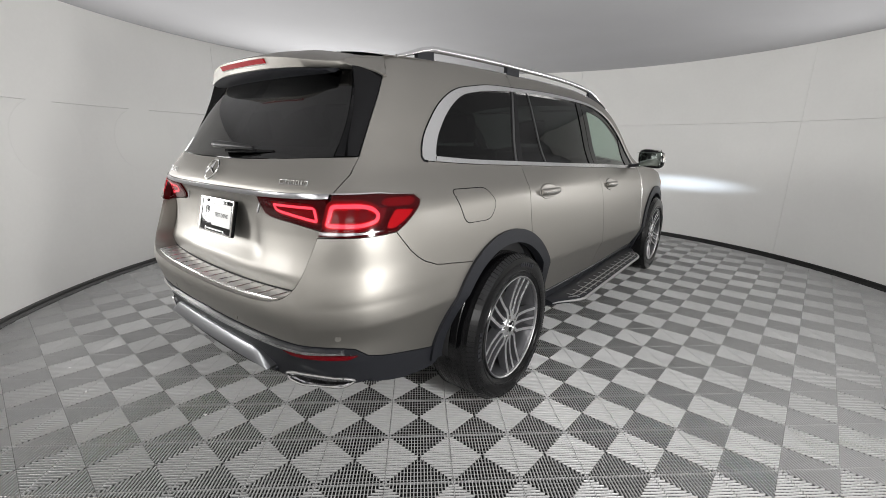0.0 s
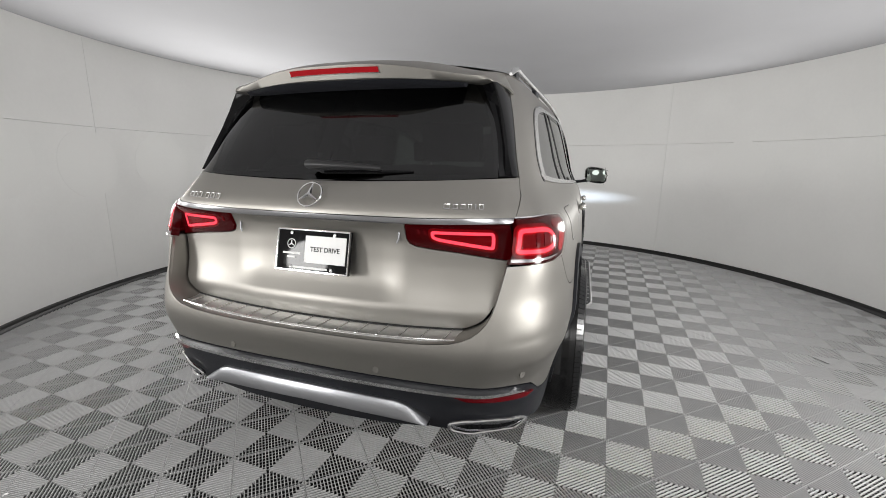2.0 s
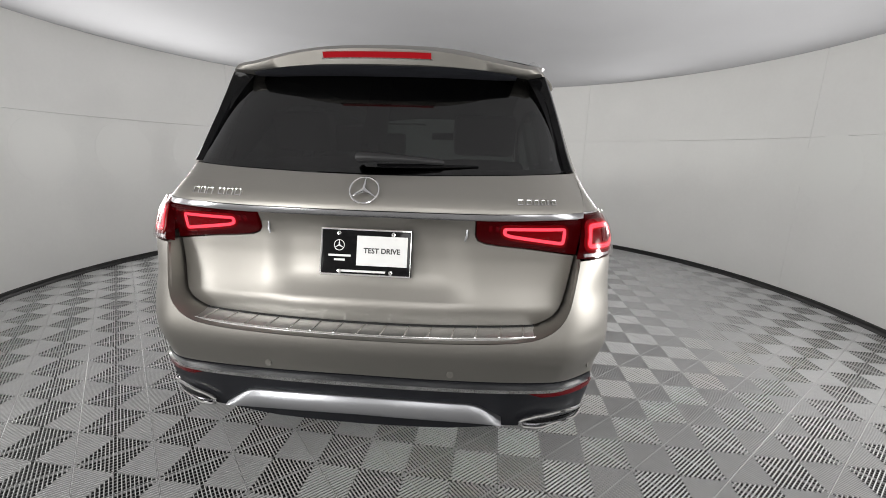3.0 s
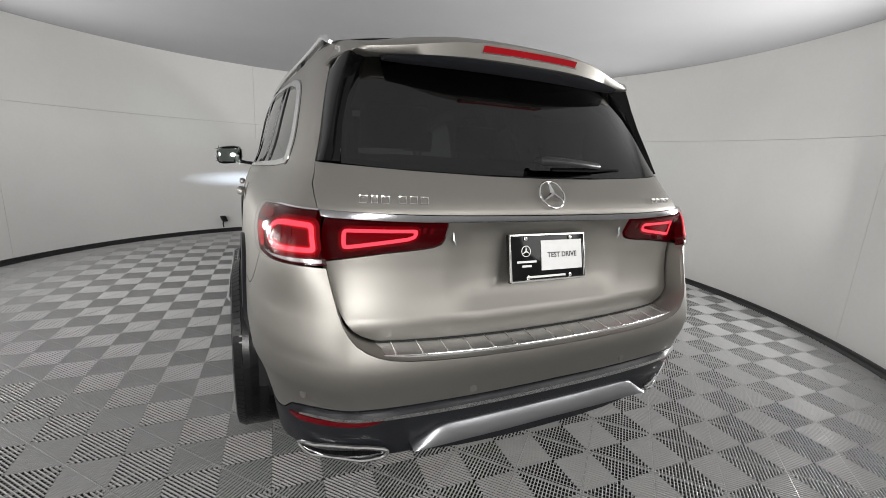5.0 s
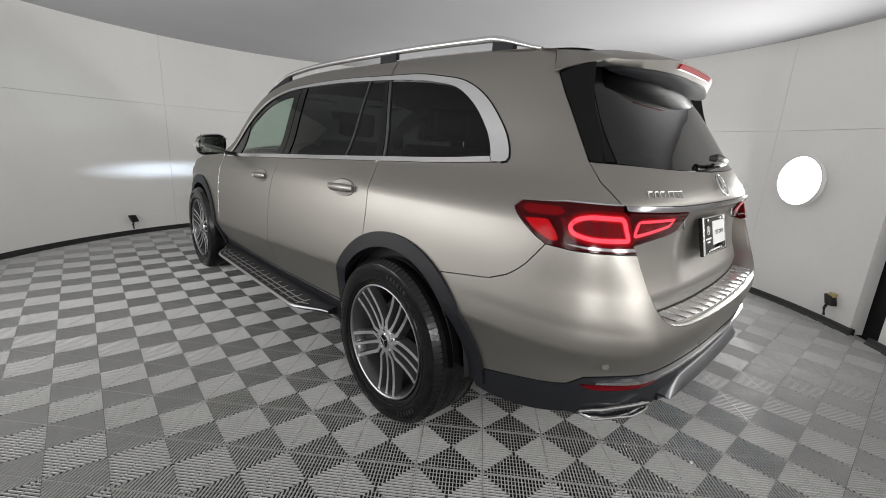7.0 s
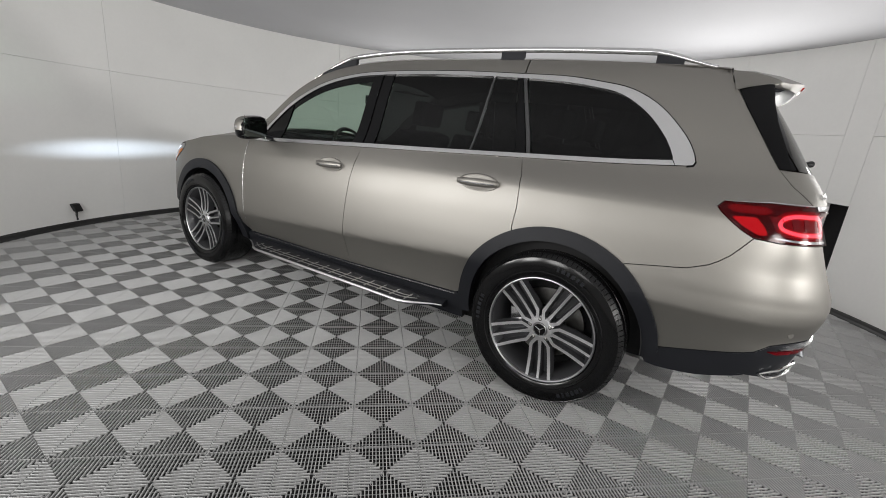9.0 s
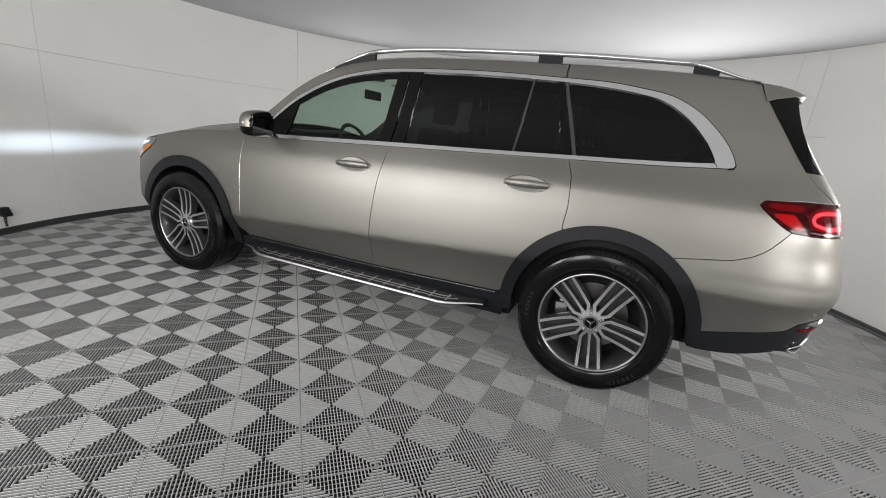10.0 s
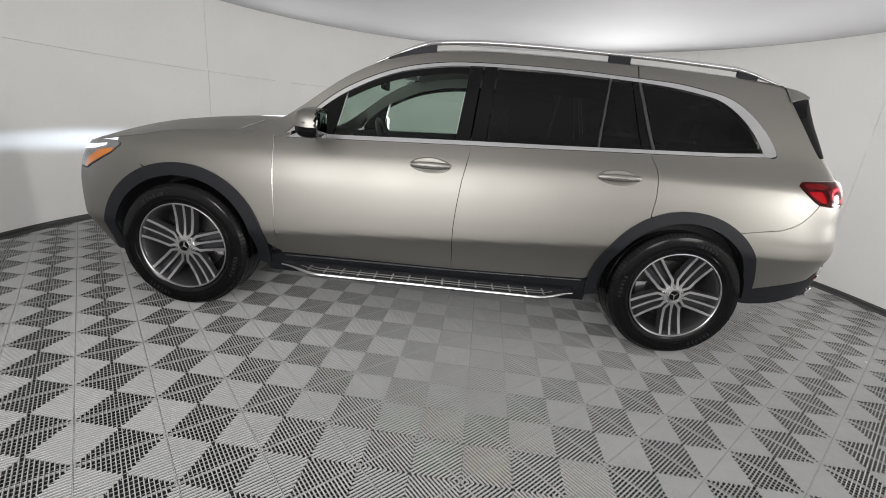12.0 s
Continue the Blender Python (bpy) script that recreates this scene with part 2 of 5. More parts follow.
class Curve:
    """A smooth function through (x, y) pairs."""

    def __init__(self, pairs, sigma=0.03):
        xs, ys = np.array(pairs, float).T
        self.lo, self.hi = xs[0], xs[-1]
        step = sigma / 4
        pad = sigma * 4
        g = np.arange(self.lo - pad, self.hi + pad + step, step)
        d = np.diff(ys) / np.diff(xs)
        m = np.r_[d[0], [0 if a * b <= 0 else 2 * a * b / (a + b) for a, b in zip(d, d[1:])], d[-1]]
        i = np.clip(np.searchsorted(xs, g) - 1, 0, len(xs) - 2)
        h = xs[i + 1] - xs[i]
        t = (g - xs[i]) / h
        v = (2 * t**3 - 3 * t**2 + 1) * ys[i] + (t**3 - 2 * t**2 + t) * h * m[i] + (3 * t**2 - 2 * t**3) * ys[i + 1] + (t**3 - t**2) * h * m[i + 1]
        v = np.where(g < xs[0], ys[0] + (g - xs[0]) * d[0], np.where(g > xs[-1], ys[-1] + (g - xs[-1]) * d[-1], v))
        k = np.exp(-0.5 * (np.arange(-12, 13) * step / sigma) ** 2)
        k /= k.sum()
        v2 = np.convolve(np.pad(v, 12, mode="edge"), k, mode="valid")
        self.g, self.v = g, v2

    def __call__(self, x):
        return float(np.interp(x, self.g, self.v))


def smoothstep(a, b, x):
    t = min(1.0, max(0.0, (x - a) / (b - a)))
    return t * t * (3 - 2 * t)


def bspline(pts, n=160):
    """Points of a clamped uniform cubic B-spline."""
    p = [np.array(pts[0])] * 2 + [np.array(q, float) for q in pts] + [np.array(pts[-1])] * 2
    out = []
    spans = len(p) - 3
    for k in range(n + 1):
        u = k / n * spans
        i = min(int(u), spans - 1)
        t = u - i
        w = ((1 - t) ** 3 / 6, (3 * t**3 - 6 * t**2 + 4) / 6, (-3 * t**3 + 3 * t**2 + 3 * t + 1) / 6, t**3 / 6)
        out.append(sum(a * b for a, b in zip(w, p[i : i + 4])))
    return np.array(out)


def curve_pts(pts, step=0.03):
    """A Catmull-Rom line through 2D points, sampled finely."""
    p = [np.array(q, float) for q in pts]
    p = [2 * p[0] - p[1]] + p + [2 * p[-1] - p[-2]]
    out = []
    for a, b, c, d in zip(p, p[1:], p[2:], p[3:]):
        n = max(1, int(np.linalg.norm(c - b) / step))
        for k in range(n):
            t = k / n
            out.append(tuple(0.5 * (2 * b + (c - a) * t + (2 * a - 5 * b + 4 * c - d) * t * t + (3 * b - a - 3 * c + d) * t**3)))
    out.append(tuple(p[-2]))
    return out


def arc_pts(cy, cz, r, a0, a1, n=24):
    return [(cy + r * math.cos(radians(a0 + (a1 - a0) * k / n)), cz + r * math.sin(radians(a0 + (a1 - a0) * k / n))) for k in range(n + 1)]


def inset(poly, d):
    """The outline drawn in by d."""
    area = sum(a[0] * b[1] - b[0] * a[1] for a, b in zip(poly, poly[1:] + poly[:1]))
    s = 1 if area > 0 else -1
    out = []
    n = len(poly)
    for k in range(n):
        a, b, c = np.array(poly[k - 1]), np.array(poly[k]), np.array(poly[(k + 1) % n])
        e1, e2 = b - a, c - b
        l1, l2 = np.linalg.norm(e1), np.linalg.norm(e2)
        if l1 < 1e-6 or l2 < 1e-6:
            out.append(tuple(b))
            continue
        n1, n2 = np.array([-e1[1], e1[0]]) / l1 * s, np.array([-e2[1], e2[0]]) / l2 * s
        m = n1 + n2
        q = m @ m
        out.append(tuple(b + d * (m * 2 / q if q > 0.8 else n2)))
    return out


def clip_cell(poly, lo, hi):
    for axis in (0, 1):
        for bound, keep in ((lo[axis], 1), (hi[axis], -1)):
            res = []
            for k in range(len(poly)):
                p, q = poly[k - 1], poly[k]
                dp, dq = (p[axis] - bound) * keep, (q[axis] - bound) * keep
                if (dp >= 0) != (dq >= 0):
                    t = dp / (dp - dq)
                    res.append((p[0] + t * (q[0] - p[0]), p[1] + t * (q[1] - p[1])))
                if dq >= 0:
                    res.append(q)
            poly = res
            if not poly:
                return poly
    return poly


def patch(name, poly, surf, mat, parent, label="", out=0.0, thick=0.012, cell=0.045, gap=0.0019, mirror=1, smooth_edge=0.0):
    """A panel: the outline poly on the surface surf(a, b) -> point, lifted by out, with a flange of depth thick behind its edge."""
    poly = [tuple(map(float, p)) for p in poly]
    q_mid, f_mid = YC - RLEN, YF + FLEN
    on_mid = [surf in (skin, hatch_skin) and (abs(p[0] - q_mid) < 1e-4 or abs(p[0] - f_mid) < 1e-4) for p in poly]
    if gap:
        poly = [q if not mid else (p[0], q[1]) for p, q, mid in zip(poly, inset(poly, gap), on_mid)]
    cache = {}

    def place(a, b):
        key = (round(a, 5), round(b, 5))
        if key not in cache:
            p = Vector(surf(a, b))
            h = 0.004
            n = (Vector(surf(a + h, b)) - Vector(surf(a - h, b))).cross(Vector(surf(a, b + h)) - Vector(surf(a, b - h)))
            n = n.normalized() if n.length > 1e-12 else Vector((1, 0, 0))
            cache[key] = (p, n)
        return cache[key]

    cy, cz = sum(p[0] for p in poly) / len(poly), sum(p[1] for p in poly) / len(poly)
    probe, pn = place(cy, cz)
    flip = -1 if pn.dot(probe - Vector((0, 1.4, 0.6))) < 0 else 1
    lo = np.floor(np.min(poly, axis=0) / cell)
    hi = np.ceil(np.max(poly, axis=0) / cell)
    verts, norms, faces, index = [], [], [], {}

    def vert(a, b, depth, tag):
        key = (round(a, 4), round(b, 4), tag)
        if key not in index:
            p, n = place(a, b)
            n = n * flip
            q = p + n * (out - depth)
            index[key] = len(verts)
            verts.append((q.x * mirror, q.y, q.z))
            norms.append((n.x * mirror, n.y, n.z))
        return index[key]

    for i in range(int(lo[0]), int(hi[0])):
        for j in range(int(lo[1]), int(hi[1])):
            piece = clip_cell(poly, (i * cell, j * cell), ((i + 1) * cell, (j + 1) * cell))
            trimmed = True
            while trimmed and len(piece) > 2:
                trimmed = False
                for k in range(len(piece)):
                    (ax, ay), (bx, by), (dx, dy) = piece[k - 1], piece[k], piece[(k + 1) % len(piece)]
                    ux, uy, vx, vy = bx - ax, by - ay, dx - bx, dy - by
                    if abs(ux * vy - uy * vx) < 1e-9 and ux * vx + uy * vy <= 0:
                        piece.pop(k)
                        trimmed = True
                        break
            if len(piece) < 3:
                continue
            area = sum(p[0] * q[1] - q[0] * p[1] for p, q in zip(piece, piece[1:] + piece[:1]))
            ids = []
            for a, b in piece:
                v = vert(a, b, 0, 0)
                if v not in ids:
                    ids.append(v)
            if len(ids) > 2 and abs(area) > 1e-9:
                faces.append(ids if (area > 0) == (flip * mirror > 0) else ids[::-1])
    skin_faces = len(faces)
    edge = []
    for p, q in zip(poly, poly[1:] + poly[:1]):
        n = max(1, int(math.dist(p, q) / cell))
        edge += [(p[0] + (q[0] - p[0]) * k / n, p[1] + (q[1] - p[1]) * k / n) for k in range(n)]
    base = len(verts)
    for a, b in edge:
        p, n = place(a, b)
        for depth in (0.0, thick):
            q = p + n * flip * (out - depth)
            verts.append((q.x * mirror, q.y, q.z))
    if surf in (skin, hatch_skin):
        closed = [min(abs(p[0] - q_mid), abs(p[0] - f_mid)) < 1e-4 for p in edge]
    else:
        closed = [False] * len(edge)
    m = len(edge)
    area = sum(p[0] * q[1] - q[0] * p[1] for p, q in zip(edge, edge[1:] + edge[:1]))
    for k in range(m):
        a, b = base + 2 * k, base + 2 * ((k + 1) % m)
        f = [a, a + 1, b + 1, b]
        if closed[k] and closed[(k + 1) % m]:
            continue
        faces.append(f if (area > 0) == (flip * mirror > 0) else f[::-1])
    me = bpy.data.meshes.new(name)
    me.from_pydata(verts, [], faces)
    me.update()
    me.polygons.foreach_set("use_smooth", [k < skin_faces for k in range(len(me.polygons))])
    flat = {}
    for k in range(skin_faces, len(faces)):
        n = me.polygons[k].normal
        for v in me.polygons[k].vertices:
            flat[v] = flat.get(v, Vector()) + n
    alln = norms + [tuple(flat.get(v, Vector((0, 0, 1))).normalized()) for v in range(base, len(verts))]
    me.normals_split_custom_set_from_vertices(alln)
    me.materials.append(mat)
    ob = new(name, me)
    ob.parent = parent
    if label:
        tagged(ob, label=label)
    return ob


def grid_surface(name, us, vs, surf, mat, parent, label="", thick=0.0):
    verts = [surf(u, v) for u in us for v in vs]
    n = len(vs)
    faces = [(i * n + j, (i + 1) * n + j, (i + 1) * n + j + 1, i * n + j + 1) for i in range(len(us) - 1) for j in range(n - 1)]
    bm = bmesh.new()
    bv = [bm.verts.new(v) for v in verts]
    for f in faces:
        bm.faces.new([bv[k] for k in f])
    if thick:
        bmesh.ops.recalc_face_normals(bm, faces=bm.faces)
        bmesh.ops.solidify(bm, geom=bm.faces[:], thickness=thick)
    return part(name, bm, mat, parent, label, angle=50)


def text_bm(text, height):
    """The outline of a word in the built-in font, as a flat mesh in x and y, centred."""
    data = bpy.data.curves.new("word", "FONT")
    data.body, data.size, data.align_x, data.align_y, data.resolution_u, data.offset = text, height, "CENTER", "CENTER", 3, 0.0006
    ob = bpy.data.objects.new("word", data)
    scene.collection.objects.link(ob)
    dg = bpy.context.evaluated_depsgraph_get()
    me = bpy.data.meshes.new_from_object(ob.evaluated_get(dg))
    bm = bmesh.new()
    bm.from_mesh(me)
    bpy.data.objects.remove(ob)
    bpy.data.curves.remove(data)
    bpy.data.meshes.remove(me)
    return bm


# ---- the booth ----
def disc(name, z, grow, mat, label, category, thick):
    n = 120
    bm = bmesh.new()
    lo = [bm.verts.new(on_wall(360 * k / n, z, -grow)) for k in range(n)]
    bm.faces.new(lo)
    ext = bmesh.ops.extrude_face_region(bm, geom=bm.faces[:])
    bmesh.ops.translate(bm, verts=[v for v in ext["geom"] if isinstance(v, bmesh.types.BMVert)], vec=(0, 0, thick))
    return tagged(part(name, bm, mat, None, label, smooth=False), category=category, kind="structure")


floor = disc("floor", -0.013, 0.14, M_UNDER, "dark subfloor under ribbed grey interlocking floor tiles", "floor", -0.04)
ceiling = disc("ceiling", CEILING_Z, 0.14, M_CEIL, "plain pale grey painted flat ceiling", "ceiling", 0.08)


def wall_panel(az0, az1, z0, z1):
    """One curved sheet of the round wall with its thickness, a hair short of its neighbours."""
    n = max(2, int((az1 - az0) / 1.5))
    bm = bmesh.new()
    cols = []
    az0, az1, z0, z1 = az0 + 0.02, az1 - 0.02, z0 + 0.0012, z1 - 0.0012
    for k in range(n + 1):
        az = az0 + (az1 - az0) * k / n
        cols.append([bm.verts.new(on_wall(az, z, i)) for z, i in ((z0, 0.0), (z1, 0.0), (z1, -0.10), (z0, -0.10))])
    for p, q in zip(cols, cols[1:]):
        for j in range(4):
            bm.faces.new((p[j], p[(j + 1) % 4], q[(j + 1) % 4], q[j]))
    bm.faces.new(cols[0])
    bm.faces.new(cols[-1][::-1])
    return bm


wall = tagged(new("wall_round"), "round booth wall of white painted sheets with fine joints", "wall", kind="structure")
SEAM_PHASE, SEAM_STEP, SEAM_Z = 12.0, 45.0, 1.60
DOOR0, DOOR1 = -53.0, -49.5
for k in range(8):
    a0, a1 = SEAM_PHASE + SEAM_STEP * k - 180, SEAM_PHASE + SEAM_STEP * (k + 1) - 180
    spans = [(a0, a1)]
    if a0 < DOOR0 < a1:
        spans = [(a0, DOOR0), (DOOR1, a1)]
    for b0, b1 in spans:
        for z0, z1 in ((0.0, SEAM_Z), (SEAM_Z, CEILING_Z)):
            part("wall_panel", wall_panel(b0, b1, z0, z1), M_WALL, wall, smooth=True, angle=30)
part("wall_panel", wall_panel(DOOR0, DOOR1, 0.98, CEILING_Z), M_WALL, wall, smooth=True, angle=30)
# near-black slab for the dark inside a doorway, cut low to fit the view
door = mesh_object("door_1", [on_wall(DOOR0 - 1, 0, -0.13), on_wall(DOOR1 + 1, 0, -0.13), on_wall(DOOR1 + 1, 1.05, -0.13), on_wall(DOOR0 - 1, 1.05, -0.13),
                              on_wall(DOOR0 - 1, 0, -0.17), on_wall(DOOR1 + 1, 0, -0.17), on_wall(DOOR1 + 1, 1.05, -0.17), on_wall(DOOR0 - 1, 1.05, -0.17)],
                   [(0, 1, 2, 3), (7, 6, 5, 4), (0, 4, 5, 1), (1, 5, 6, 2), (2, 6, 7, 3), (3, 7, 4, 0)], M_DOORDARK)
tagged(door, "dark doorway in the white wall, cut low to fit the view", "door", kind="structure")

skirt_bm = bmesh.new()
cols = []
n = 180
for k in range(n):
    az = 360 * k / n
    cols.append([skirt_bm.verts.new(on_wall(az, z, i)) for z, i in ((0.0, 0.028), (0.010, 0.022), (0.022, 0.012), (0.048, 0.010), (0.053, 0.006), (0.053, -0.01), (-0.008, -0.01), (-0.008, 0.028))])
for k in range(n):
    mid = (360 * (k + 0.5) / n + 180) % 360 - 180
    if DOOR0 < mid < DOOR1:
        continue
    p, q = cols[k], cols[(k + 1) % n]
    for j in range(8):
        skirt_bm.faces.new((p[j], p[(j + 1) % 8], q[(j + 1) % 8], q[j]))
tagged(part("baseboard", skirt_bm, M_SKIRT, None, "black rubber skirting along the foot of the wall"), category="baseboard", kind="structure")


def wall_lamp(az, z, name="wall_lamp"):
    """A round flat lamp on the wall: a grey pan with a rim and a white diffuser."""
    lamp = tagged(new(name), "round white glowing flat lamp on the white wall", "wall lamp", "wall lamps")
    p = on_wall(az, z, -0.002)
    lamp.matrix_world = Matrix.Translation(p) @ Matrix.Rotation(radians(az + 90), 4, "Z")
    R = LAMP_R
    part("housing", lathe_bm([(0.0, 0.01), (0.0, R - 0.02), (0.02, R), (0.058, R + 0.006), (0.066, R + 0.004), (0.066, R - 0.006), (0.05, R - 0.008), (0.05, 0.01)], 56, "y"), M_WHITE, lamp, "thin white rim")
    part("diffuser", lathe_bm([(0.052, 0.002), (0.06, R * 0.5), (0.058, R - 0.009), (0.052, R - 0.009)], 56, "y"), M_DIFFUSER, lamp, "glowing white diffuser")
    return lamp


for az, z, watts in WALL_LAMPS:
    wall_lamp(az, z)


def fill_lamp(az, z):
    """An added fill lamp's wall-coloured cover, bent to the wall and all but flush with it, in a thin white ring."""
    lamp = tagged(new("fill_lamp"), "added fill lamp under a round wall-coloured cover", "wall lamp", "flush wall lamps")
    for name, r, front, mat, label in (("frame", FILL_R, 0.0006, M_WALL, "thin white ring"), ("cover", FILL_R - 0.006, 0.0012, M_FILLCOVER, "wall-coloured cover of the added fill lamp")):
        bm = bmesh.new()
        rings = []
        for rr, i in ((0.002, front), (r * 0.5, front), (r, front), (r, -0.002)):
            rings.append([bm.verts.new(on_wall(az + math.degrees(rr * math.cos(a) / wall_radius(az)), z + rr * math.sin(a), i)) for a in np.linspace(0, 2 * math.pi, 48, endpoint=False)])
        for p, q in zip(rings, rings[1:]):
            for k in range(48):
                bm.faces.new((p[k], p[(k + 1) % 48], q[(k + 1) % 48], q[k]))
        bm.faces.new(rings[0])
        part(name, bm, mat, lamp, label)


for az, watts, z in FILL_LAMPS:
    fill_lamp(az, z)

# cable outlets low on the wall, and the black blotch above the skirting
def cable_outlet(az, z, label, tape):
    ob = tagged(new("cable_outlet"), label, "cable outlet", "cable outlets on the wall")
    ob.matrix_world = Matrix.Translation(on_wall(az, z, 0)) @ Matrix.Rotation(radians(az + 90), 4, "Z")
    bm = box_bm((0.075, 0.05, 0.085), (0, 0.025, 0), 0.014, 3)
    for v in bm.verts:
        v.co.x += 0.012 * math.sin(v.co.z * 40)
    part("plug", bm, M_SKIRT, ob)
    part("cable", tube_bm([(0.01, 0.03, -0.03), (0.02, 0.04, -0.08), (0.012, 0.035, -z + 0.075)], [0.011, 0.011, 0.011], 8), M_SKIRT, ob)
    if tape:
        part("tape", box_bm((0.055, 0.03, 0.035), (-0.016, 0.03, 0.048), 0.008), M_TAN, ob, "worn yellow tape")
    return ob


cable_outlet(-46.5, 0.215, "black cable plug with yellow tape hung on the wall", True)
cable_outlet(110.0, 0.20, "small black cable plug on the white wall", False)


# ---- the car: its surface ----
WHEEL_Y = (0.0, 3.04)
HUB_Z = 0.385
YC, YF = 0.2, 3.2
PROFILE = Curve([(0.22, 0.825), (0.30, 0.853), (0.38, 0.876), (0.50, 0.910), (0.58, 0.9385), (0.594, 0.9453), (0.612, 0.9456), (0.70, 0.9425), (0.80, 0.9365), (0.90, 0.928), (1.0, 0.914), (1.05, 0.903), (1.09, 0.888), (1.14, 0.865), (1.173, 0.848), (1.22, 0.825), (1.30, 0.796), (1.40, 0.770), (1.50, 0.743), (1.60, 0.711), (1.66, 0.681), (1.70, 0.650), (1.78, 0.565)], 0.007)
TAPER_LOW = Curve([(-1.2, 0.94), (-0.5, 0.965), (0.2, 0.985), (1.3, 1.0), (2.4, 1.0), (3.0, 0.992), (3.4, 0.98), (4.0, 0.95)], 0.15)
TAPER_UP = Curve([(-1.2, 0.87), (-0.5, 0.905), (0.2, 0.937), (1.3, 1.0), (2.4, 0.985), (3.0, 0.96), (4.0, 0.92)], 0.15)


def half_width(y, z):
    lift = smoothstep(0.6, 1.1, z) * (1 - smoothstep(1.25, 1.6, z))
    fall = smoothstep(0.3, 0.5, z) * (1 - smoothstep(0.65, 0.9, z))
    zz = z + 0.042 * (y - 1.33) * lift + 0.058 * (max(y, -0.2) - 1.4) * fall
    k = smoothstep(1.06, 1.24, z)
    return PROFILE(zz) * (TAPER_LOW(y) * (1 - k) + TAPER_UP(y) * k)


def corner_table(ctrl, wide, deep):
    pts = bspline(ctrl, 400)
    seg = np.hypot(np.diff(pts[:, 0]) * wide, np.diff(pts[:, 1]) * deep)
    s = np.r_[0, np.cumsum(seg)]
    return s / s[-1], pts[:, 0], pts[:, 1], s[-1]


RS, RX, RY, RLEN = corner_table([(0, 0), (0.2, 0.0), (0.42, 0.008), (0.62, 0.022), (0.785, 0.055), (0.905, 0.115), (0.955, 0.25), (0.97, 0.42), (0.982, 0.6), (0.992, 0.8), (1, 1)], 0.9, 1.22)
FS, FX, FY, FLEN = corner_table([(0, 0), (0.3, 0.012), (0.57, 0.055), (0.78, 0.155), (0.905, 0.34), (0.96, 0.55), (0.987, 0.78), (1, 1)], 0.9, 0.75)
REAR_BODY = Curve([(0.2, -0.97), (0.30, -1.01), (0.36, -1.04), (0.45, -1.064), (0.55, -1.090), (0.65, -1.1145), (0.706, -1.127), (0.722, -1.128), (0.80, -1.113), (0.9, -1.086), (1.0, -1.052), (1.05, -1.036), (1.12, -1.02), (1.2, -0.985), (1.28, -0.93), (1.4, -0.85), (1.5, -0.78), (1.6, -0.705), (1.7, -0.62)], 0.007)
REAR_HATCH = Curve([(0.68, -1.006), (0.755, -1.015), (0.79, -1.0205), (0.815, -1.0235), (0.835, -1.016), (0.87, -1.001), (0.92, -0.989), (0.98, -0.982), (1.03, -0.983), (1.09, -0.995), (1.115, -1.012), (1.14, -1.015), (1.2, -0.985), (1.28, -0.93), (1.4, -0.85), (1.5, -0.78), (1.6, -0.705), (1.7, -0.62)], 0.009)
NOSE = Curve([(0.2, 3.82), (0.35, 3.93), (0.5, 3.985), (0.7, 3.995), (0.85, 3.96), (0.95, 3.89), (1.05, 3.76)], 0.03)


def skin(q, z, rear=REAR_BODY):
    """The right flank: q runs along y on the side, round the rear corner below YC and round the nose above YF."""
    if q < YC:
        s = max(0.0, 1 - (YC - q) / RLEN)
        over = min(0.0, RLEN - (YC - q))
        b = rear(z)
        u, v = float(np.interp(s, RS, RX)), float(np.interp(s, RS, RY))
        # the bumper's corner is tucked in under the lamps, and a little more below its crease
        tuck = 0.036 * smoothstep(0.70, 0.90, u) * (1 - smoothstep(0.12, 0.38, v)) * smoothstep(1.03, 0.86, z) * smoothstep(0.48, 0.62, z)
        tuck += 0.005 * smoothstep(0.70, 0.85, u) * (1 - smoothstep(0.40, 0.60, v)) * smoothstep(0.785, 0.750, z) * smoothstep(0.5, 0.6, z)
        return (u * half_width(YC, z) + over - 0.22 * tuck, b + v * (YC - b) + 0.9 * tuck, z)
    if q > YF:
        s = max(0.0, 1 - (q - YF) / FLEN)
        over = min(0.0, FLEN - (q - YF))
        f = NOSE(z)
        return (float(np.interp(s, FS, FX)) * half_width(YF, z) + over, f + float(np.interp(s, FS, FY)) * (YF - f), z)
    return (half_width(q, z), q, z)


def hatch_skin(q, z):
    """The tailgate: the rear with a hollow for the plate between the lamps."""
    x, y, zz = skin(q, z, REAR_HATCH)
    hollow = 0.020 * (1 - smoothstep(0.24, 0.37, abs(x))) * smoothstep(0.80, 0.93, z) * (1 - smoothstep(1.085, 1.118, z))
    return (x, y + hollow, zz)


def qx(x, z):
    """The q of the rear face at x."""
    return YC - RLEN * (1 - float(np.interp(x / half_width(YC, z), RX, RS)))


def qy(y, z):
    """The q of the flank at y, where it is behind YC."""
    if y >= YC:
        return y
    b = REAR_BODY(z)
    return YC - RLEN * (1 - float(np.interp((y - b) / (YC - b), RY, RS)))


def fx(x, z):
    return YF + FLEN * (1 - float(np.interp(x / half_width(YF, z), FX, FS)))


def fy(y, z):
    if y <= YF:
        return y
    f = NOSE(z)
    return YF + FLEN * (1 - float(np.interp((f - y) / (f - YF), FY, FS)))


def R(*pts):
    """Rear points (x, z) as (q, z)."""
    return [(qx(x, z), z) for x, z in pts]


def S(*pts):
    """Side points (y, z) as (q, z)."""
    return [(qy(y, z), z) if y < YC else (fy(y, z), z) for y, z in pts]


